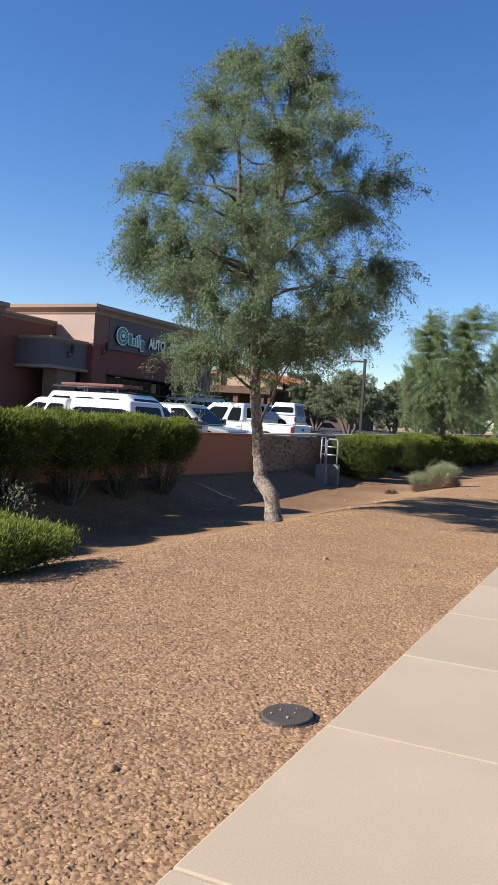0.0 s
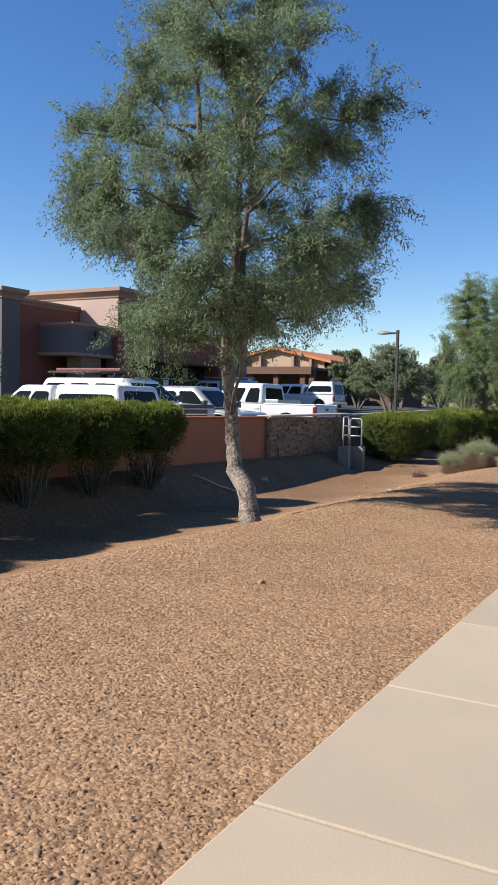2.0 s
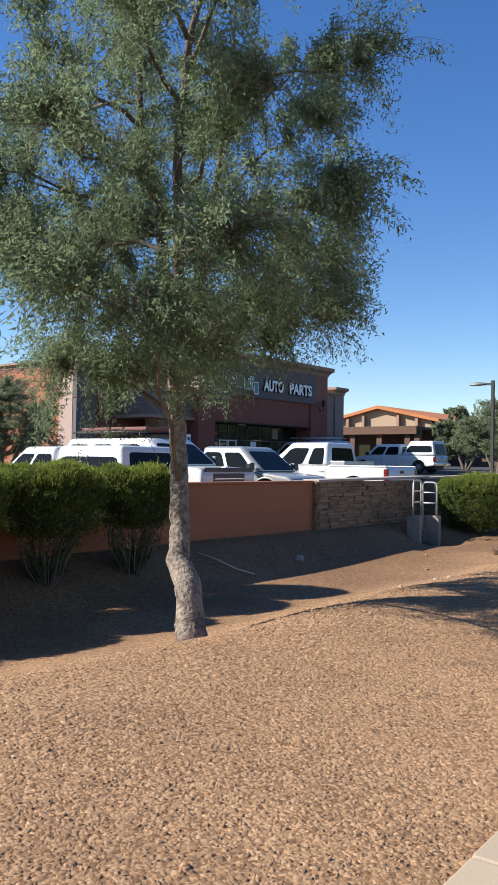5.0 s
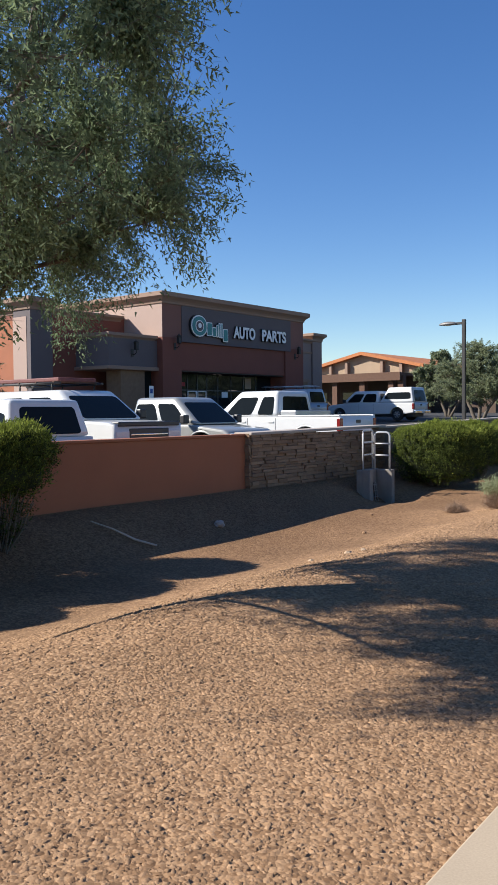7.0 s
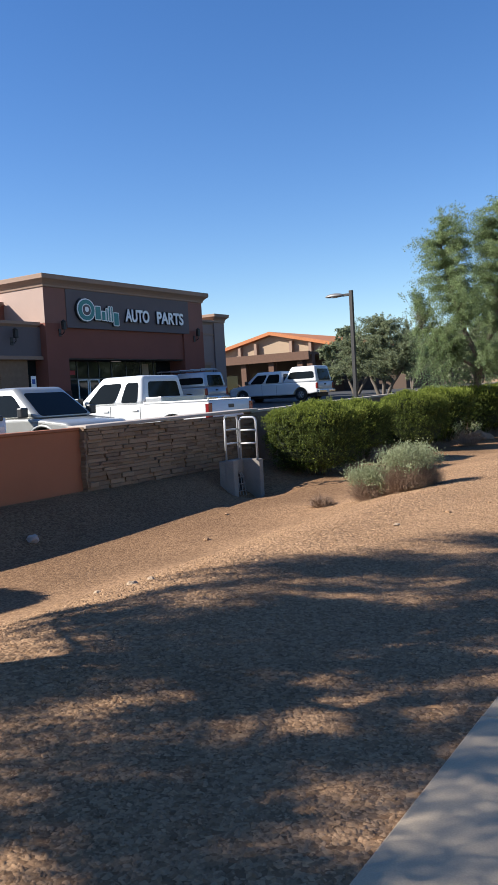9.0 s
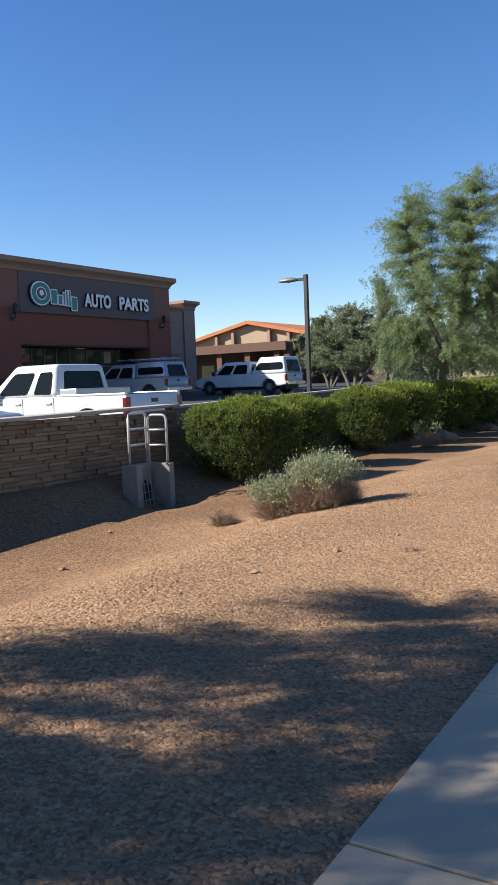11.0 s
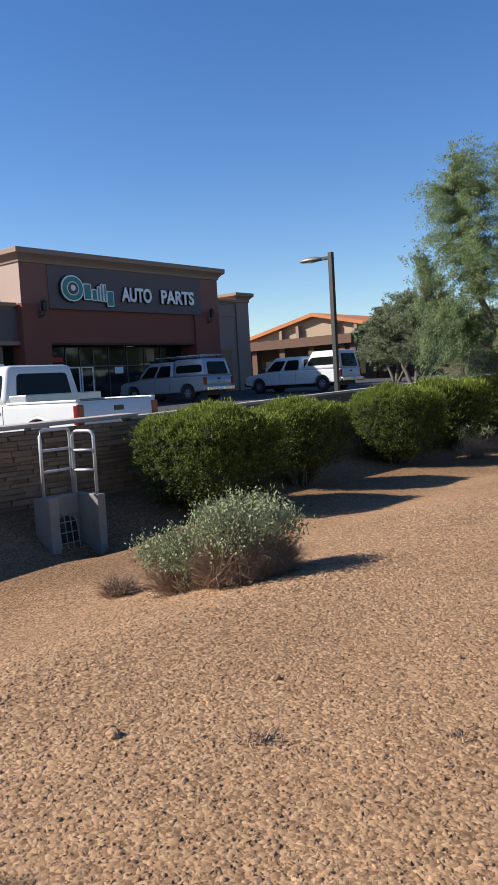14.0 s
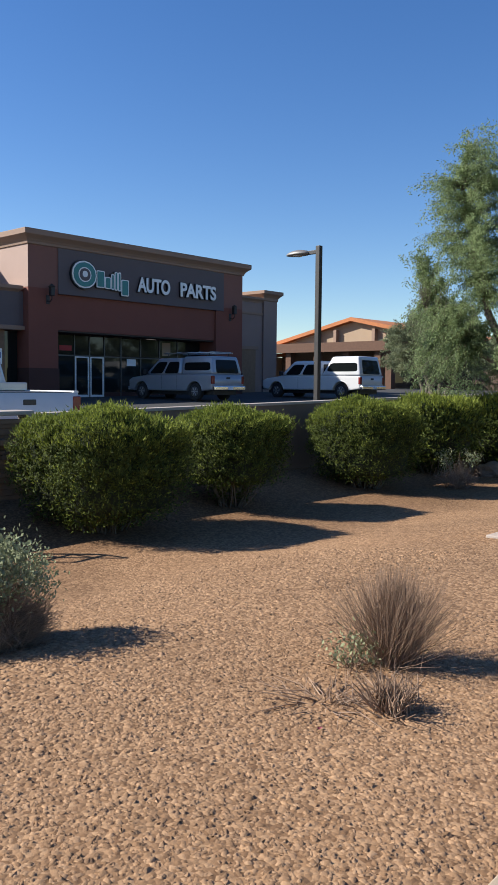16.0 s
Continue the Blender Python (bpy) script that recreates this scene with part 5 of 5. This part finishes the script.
def wisp(name, x, y, r, h, seed, label, stems, spread=0.75, radius=0.0028):
    """Thin stems that fan out from one root."""
    rng = np.random.default_rng(seed)
    ob = tagged(empty(name, x, y, gz(x, y)), label, "bush")
    for k, share in enumerate((0.6, 0.4)):
        n = int(stems * share)
        a = rng.uniform(0, 2 * math.pi, n)
        th = np.abs(rng.normal(0, spread * 0.5, n))
        ln = h * rng.uniform(0.45, 1.1, n)
        root = rng.normal(0, 0.03 + 0.02 * k, (n, 3)) * np.array([1, 1, 0])
        end = root + np.stack([np.cos(a) * np.sin(th) * ln * r / h * 1.6, np.sin(a) * np.sin(th) * ln * r / h * 1.6, np.cos(th) * ln], 1)
        v, f = strand_arrays(root + np.array([0, 0, -0.03]), end, radius, rng, 0.018)
        if k:
            mid = root * 0.35 + end * 0.65
            v2, f2 = strand_arrays(mid, mid + (end - mid) * 0.9 + rng.normal(0, 0.05, (n, 3)), radius * 0.6, rng, 0.01)
            v, f = np.concatenate([v, v2]), np.concatenate([f, f2 + len(v)])
        raw_ob("stem_growth" if k == 0 else "side_growth", v, f, M_DRY, ob)
    return ob


wisp("dry_bush", -3.46, 26.72, 0.36, 0.56, 7, "dry brown wispy bush with fine upright stems", 1500, 1.0, 0.0019)
sagebrush(-3.6, 26.5, gz(-3.6, 26.5), 0.15, 0.12, 8, "small grey sage sprout", leaves=320, name="sage_bush", stems=80)
wisp("plant_stub", -3.07, 26.08, 0.2, 0.17, 9, "cut-back dead brown plant stub", 150, 0.9, 0.006)
wisp("plant_stub", -3.35, 25.95, 0.3, 0.07, 19, "flattened dead brown stalks on the gravel", 90, 2.2, 0.005)
sagebrush(-8.9, 37.6, gz(-8.9, 37.6), 0.5, 0.75, 10, "bare twiggy brown shrub under the hedge", leaves=700, name="dry_bush", stems=500)
sagebrush(-5.9, 6.6, gz(-5.9, 6.6), 0.3, 0.95, 22, "thin wispy shoots beside a low shrub", leaves=150, name="wispy_shoots", stems=40)


def rock(name, x, y, r, seed, label, flat=0.6, material=None):
    bm = bmesh.new()
    bmesh.ops.create_icosphere(bm, subdivisions=3, radius=r)
    for v in bm.verts:
        k = 1 + 0.35 * noise.noise(v.co * (1.6 / r) + Vector((seed, 0, 0)))
        v.co = Vector((v.co.x * k, v.co.y * k * 0.8, v.co.z * k * flat))
    ob = mesh_ob(name, bm, material or M_ROCK)
    ob.matrix_world = pose(x, y, gz(x, y) + r * flat * 0.35, 0, 0, seed * 37)
    return tagged(ob, label, "rock")


rock("boulder", -9.35, 40.1, 0.45, 1, "smooth tan landscape boulder by the hedge", 0.5)
rock("stone", -10.05, 20.93, 0.12, 14, "pale grey block of stone lying in the basin", 0.6, M_CAP)
rock("boulder", -9.3, 44.8, 0.35, 9, "smooth tan landscape boulder by the hedge", 0.5)
for k, (x, y, r) in enumerate(((-8.85, 24.3, 0.06), (-2.4, 9.3, 0.035), (-3.1, 23.9, 0.04), (-2.7, 24.2, 0.05), (-3.8, 23.1, 0.04), (-2.1, 21.2, 0.05), (-4.0, 22.1, 0.06), (-2.35, 3.3, 0.05), (-2.0, 2.9, 0.045), (-7.9, 22.4, 0.07), (-3.3, 8.8, 0.05))):
    rock("stone", x, y, r * 0.7, k + 3, "loose brown stone lying on the gravel", 0.6, M_STONE)

for k, (x, y, r) in enumerate(((-4.21, 21.03, 0.05), (-5.66, 18.22, 0.07), (-5.5, 18.3, 0.05), (-6.42, 18.53, 0.05))):
    rock("stone", x, y, r * 0.85, k + 31, "pale tan stone lying on the gravel", 0.5, M_TAN)
wisp("dead_leaves", -3.40, 22.44, 0.05, 0.03, 41, "small clump of dead brown leaves on gravel", 50, 1.6, 0.006)
wisp("dead_leaves", -2.66, 22.96, 0.03, 0.02, 42, "small clump of dead brown leaves on gravel", 30, 1.6, 0.005)
bm = bmesh.new()
for ring in ((0.0, -0.012, 0.004), (0.0, 0.012, 0.004), (0.014, 0.0, 0.016), (-0.014, 0.0, 0.012), (0.0, 0.0, 0.001)):
    bm.verts.new(ring)
bm.verts.ensure_lookup_table()
for a, b, c in ((0, 2, 4), (2, 1, 4), (1, 3, 4), (3, 0, 4)):
    bm.faces.new((bm.verts[a], bm.verts[b], bm.verts[c]))
bmesh.ops.solidify(bm, geom=bm.faces[:], thickness=0.002)
petal = mesh_ob("fallen_petal", bm, mat("magenta_petal", (0.45, 0.03, 0.16), 0.6, vary=0.2, bump=0))
petal.matrix_world = pose(-3.16, 25.61, gz(-3.16, 25.61) + 0.012, 0, 0, 30)
tagged(petal, "fallen magenta petal lying on the gravel", "petal")

# fallen branch
bz = [(-10.69, 18.46), (-10.35, 18.62), (-10.0, 18.8), (-9.7, 18.98)]
branch = mesh_ob("fallen_branch", tube_bm([(x, y, gz(x, y) + 0.05 + 0.02 * math.sin(i * 2)) for i, (x, y) in enumerate(bz)], [0.009, 0.014, 0.019, 0.015], 7), mat("bleached_wood", (0.55, 0.45, 0.34), 0.9, vary=0.15, bump=0.2))
tagged(branch, "pale dry fallen branch lying in the basin", "branch")

# round valve cover
vx, vy = -1.62, 3.93
cover = tagged(empty("valve_cover", vx, vy, -0.035), "dark grey round plastic valve cover with pebbles on it", "valve cover")
cover.matrix_world = pose(vx, vy, -0.066, 3, -3, 20)
part("collar", tube_bm([(0, 0, -0.06), (0, 0, 0.045), (0, 0, 0.052)], [0.16, 0.155, 0.148], 40), mat("dark_plastic", (0.040, 0.034, 0.029), 0.75, vary=0.3, bump=0.2), cover)
part("lid", tube_bm([(0, 0, 0.04), (0, 0, 0.062), (0, 0, 0.066)], [0.138, 0.138, 0.13], 40), mat("grey_plastic", (0.050, 0.040, 0.032), 0.8, vary=0.3, scale=14, bump=0.3), cover)
for k in range(5):
    a, r = k * 2.4, 0.04 + 0.011 * k
    bm = bmesh.new()
    bmesh.ops.create_icosphere(bm, subdivisions=1, radius=0.006 + 0.002 * (k % 3))
    for v in bm.verts:
        v.co = Vector((v.co.x + r * math.cos(a), v.co.y + r * math.sin(a), v.co.z * 0.7 + 0.069))
    p = mesh_ob("pebble", bm, M_STONE)
    p.matrix_world = cover.matrix_world.copy()
    tagged(p, "pale pebble lying on a valve cover", "pebble", "pebbles on the valve cover")

# carved tan marker beside the walk
mx_, my_ = -4.72, 31.35
marker = tagged(empty("stone_marker", mx_, my_, gz(mx_, my_)), "tan cast-stone marker post with recessed courses", "marker")
M_CAST = mat("cast_stone", (0.60, 0.44, 0.29), 0.9, vary=0.1, bump=0.3)
part("core", tube_bm([(0, 0, -0.3), (0, 0, 0.66)], 0.195, 24), M_CAST, marker)
for k in range(6):
    z0 = -0.02 + 0.125 * k
    part("course", tube_bm([(0, 0, z0), (0, 0, z0 + 0.008), (0, 0, z0 + 0.045), (0, 0, z0 + 0.053)], [0.225, 0.24, 0.24, 0.225], 24), M_CAST, marker)
for k in range(9):
    a = 2 * math.pi * k / 9
    rib = box_bm(0.18, 0.232, -0.035, 0.035, -0.05, 0.64, 0.008)
    bmesh.ops.rotate(rib, verts=rib.verts[:], cent=(0, 0, 0), matrix=Matrix.Rotation(a, 3, "Z"))
    part("rib", rib, M_CAST, marker)
part("base_slab", box_bm(-0.30, 0.6, -0.32, 0.32, -0.1, 0.02, 0.01), M_CAP, marker)
part("cap", tube_bm([(0, 0, 0.66), (0, 0, 0.67), (0, 0, 0.70), (0, 0, 0.71)], [0.235, 0.25, 0.25, 0.235], 24), M_CAST, marker)

# accessible-bay sign beside the shop
hs = tagged(empty("parking_sign", -31.6, 40.6, lot_z(-31.6, 40.6)), "small blue and white parking sign on a thin post", "sign")
part("post", tube_bm([(0, 0, -0.1), (0, 0, 2.2)], 0.03, 6), M_ALU, hs)
part("plate", box_bm(0.03, 0.04, -0.16, 0.16, 1.6, 2.25), M_SIGNWHITE, hs)
part("plate_mark", box_bm(0.04, 0.045, -0.1, 0.1, 1.85, 2.1), mat("sign_blue", (0.02, 0.08, 0.3), 0.5, bump=0), hs)

# distant tree belt
rng = np.random.default_rng(77)
belt_p = []
for k in range(60):
    bx, by = rng.uniform(-110, 30), rng.uniform(112, 175)
    hgt, wid = rng.uniform(4.5, 8.5), rng.uniform(3, 5.5)
    q = rng.normal(0, 1, (650, 3))
    q = q / np.linalg.norm(q, axis=1)[:, None] * rng.uniform(0.4, 1, (650, 1)) ** 0.4 * (1 + 0.25 * np.sin(q[:, :1] * 5) * np.sin(q[:, 2:] * 4))
    belt_p.append(q * np.array([wid, wid, hgt * 0.46]) + np.array([bx, by, 1.0 + hgt * 0.52]))
belt_p = np.concatenate(belt_p)
v, f = leaf_arrays(belt_p, np.zeros_like(belt_p), 0.75, 0.5, rng, 1.0)
tagged(raw_ob("distant_tree_belt", v, f, M_LEAF_OLIVE), "distant belt of dusty green trees", "trees", kind="stuff")

# far garden wall
far = tagged(mesh_ob("far_wall", box_bm(-60, 30, 128, 128.3, -0.5, 2.3), M_TAN), "distant tan block wall", "wall", kind="structure")

# ---- ledge stones on the wall ----
rng = np.random.default_rng(21)
stone_meshes = []
for k in range(10):
    q = box_bm(-0.5, 0.5, -0.5, 0.5, -0.5, 0.5)
    for v in q.verts:
        v.co += Vector(rng.normal(0, 0.03, 3))
    bmesh.ops.bevel(q, geom=[e for e in q.edges if e.verts[0].co.x > 0 and e.verts[1].co.x > 0], offset=0.04, segments=1, affect="EDGES")
    me = bpy.data.meshes.new("ledge_stone")
    q.to_mesh(me)
    q.free()
    me.materials.append(M_STONE_VENEER)
    stone_meshes.append(me)
z = -0.28
while z < 1.08:
    hh = rng.uniform(0.055, 0.095)
    y = 23.47
    while y < 29.2:
        w = min(rng.uniform(0.2, 0.55), 29.22 - y)
        d = rng.uniform(0.05, 0.11)
        s = new("ledge_stone", stone_meshes[rng.integers(10)])
        s.parent = wall_stone
        s.matrix_basis = Matrix.LocRotScale((-11.36 + d / 2 - 0.01, y + w / 2, z + hh / 2), None, (d, w * 0.985, hh * 0.93))
        y += w
    z += hh
z = -0.28
while z < 1.08:
    hh = rng.uniform(0.06, 0.1)
    s = new("ledge_stone", stone_meshes[rng.integers(10)])
    s.parent = wall_stone
    s.matrix_basis = Matrix.LocRotScale((-11.46, 23.47, z + hh / 2), Euler((0, 0, -math.pi / 2)), (rng.uniform(0.06, 0.12), 0.28, hh * 0.93))
    z += hh

# ---- loose gravel ----
rng = np.random.default_rng(33)


def gravel(name, n, s0, s1, y0, y1, rmin, rmax, label):
    y = rng.uniform(y0, y1, n)
    x = -1.28 - 0.0289 * y - rng.uniform(s0, s1, n)
    z = np.array([ground_z(a, b) for a, b in zip(x, y)])
    r = rmin + (rmax - rmin) * rng.random(n) ** 1.8
    base = np.array([[1.0, 0.65, -0.4], [-1.0, 0.65, -0.4], [-1.0, -0.65, -0.4], [1.0, -0.65, -0.4], [0.45, 0.05, 0.7], [-0.45, -0.05, 0.7]], float)
    tri = np.array([[0, 1, 5], [0, 5, 4], [2, 3, 4], [2, 4, 5], [1, 2, 5], [3, 0, 4]])
    v = base[None] * rng.uniform(0.7, 1.3, (n, 6, 1)) + rng.normal(0, 0.17, (n, 6, 3))
    a = rng.uniform(0, 2 * math.pi, n)
    ca, sa = np.cos(a)[:, None], np.sin(a)[:, None]
    vx2 = v[:, :, 0] * ca - v[:, :, 1] * sa
    vy2 = v[:, :, 0] * sa + v[:, :, 1] * ca
    v = np.stack([vx2, vy2 * 0.9, v[:, :, 2] * 0.46], 2) * r[:, None, None] + np.stack([x, y, z + r * 0.12], 1)[:, None]
    f = (np.arange(n)[:, None, None] * 6 + tri[None]).reshape(-1, 3)
    return tagged(raw_ob(name, v.reshape(-1, 3), f, M_STONE), label, "gravel", kind="stuff")


gravel("gravel_near", 140000, -0.02, 2.4, 1.5, 28, 0.0085, 0.0195, "loose crushed tan gravel beside the sidewalk")
gravel("gravel_far", 48000, 2.4, 5.0, 2.5, 30, 0.011, 0.022, "loose crushed tan gravel on the slope")
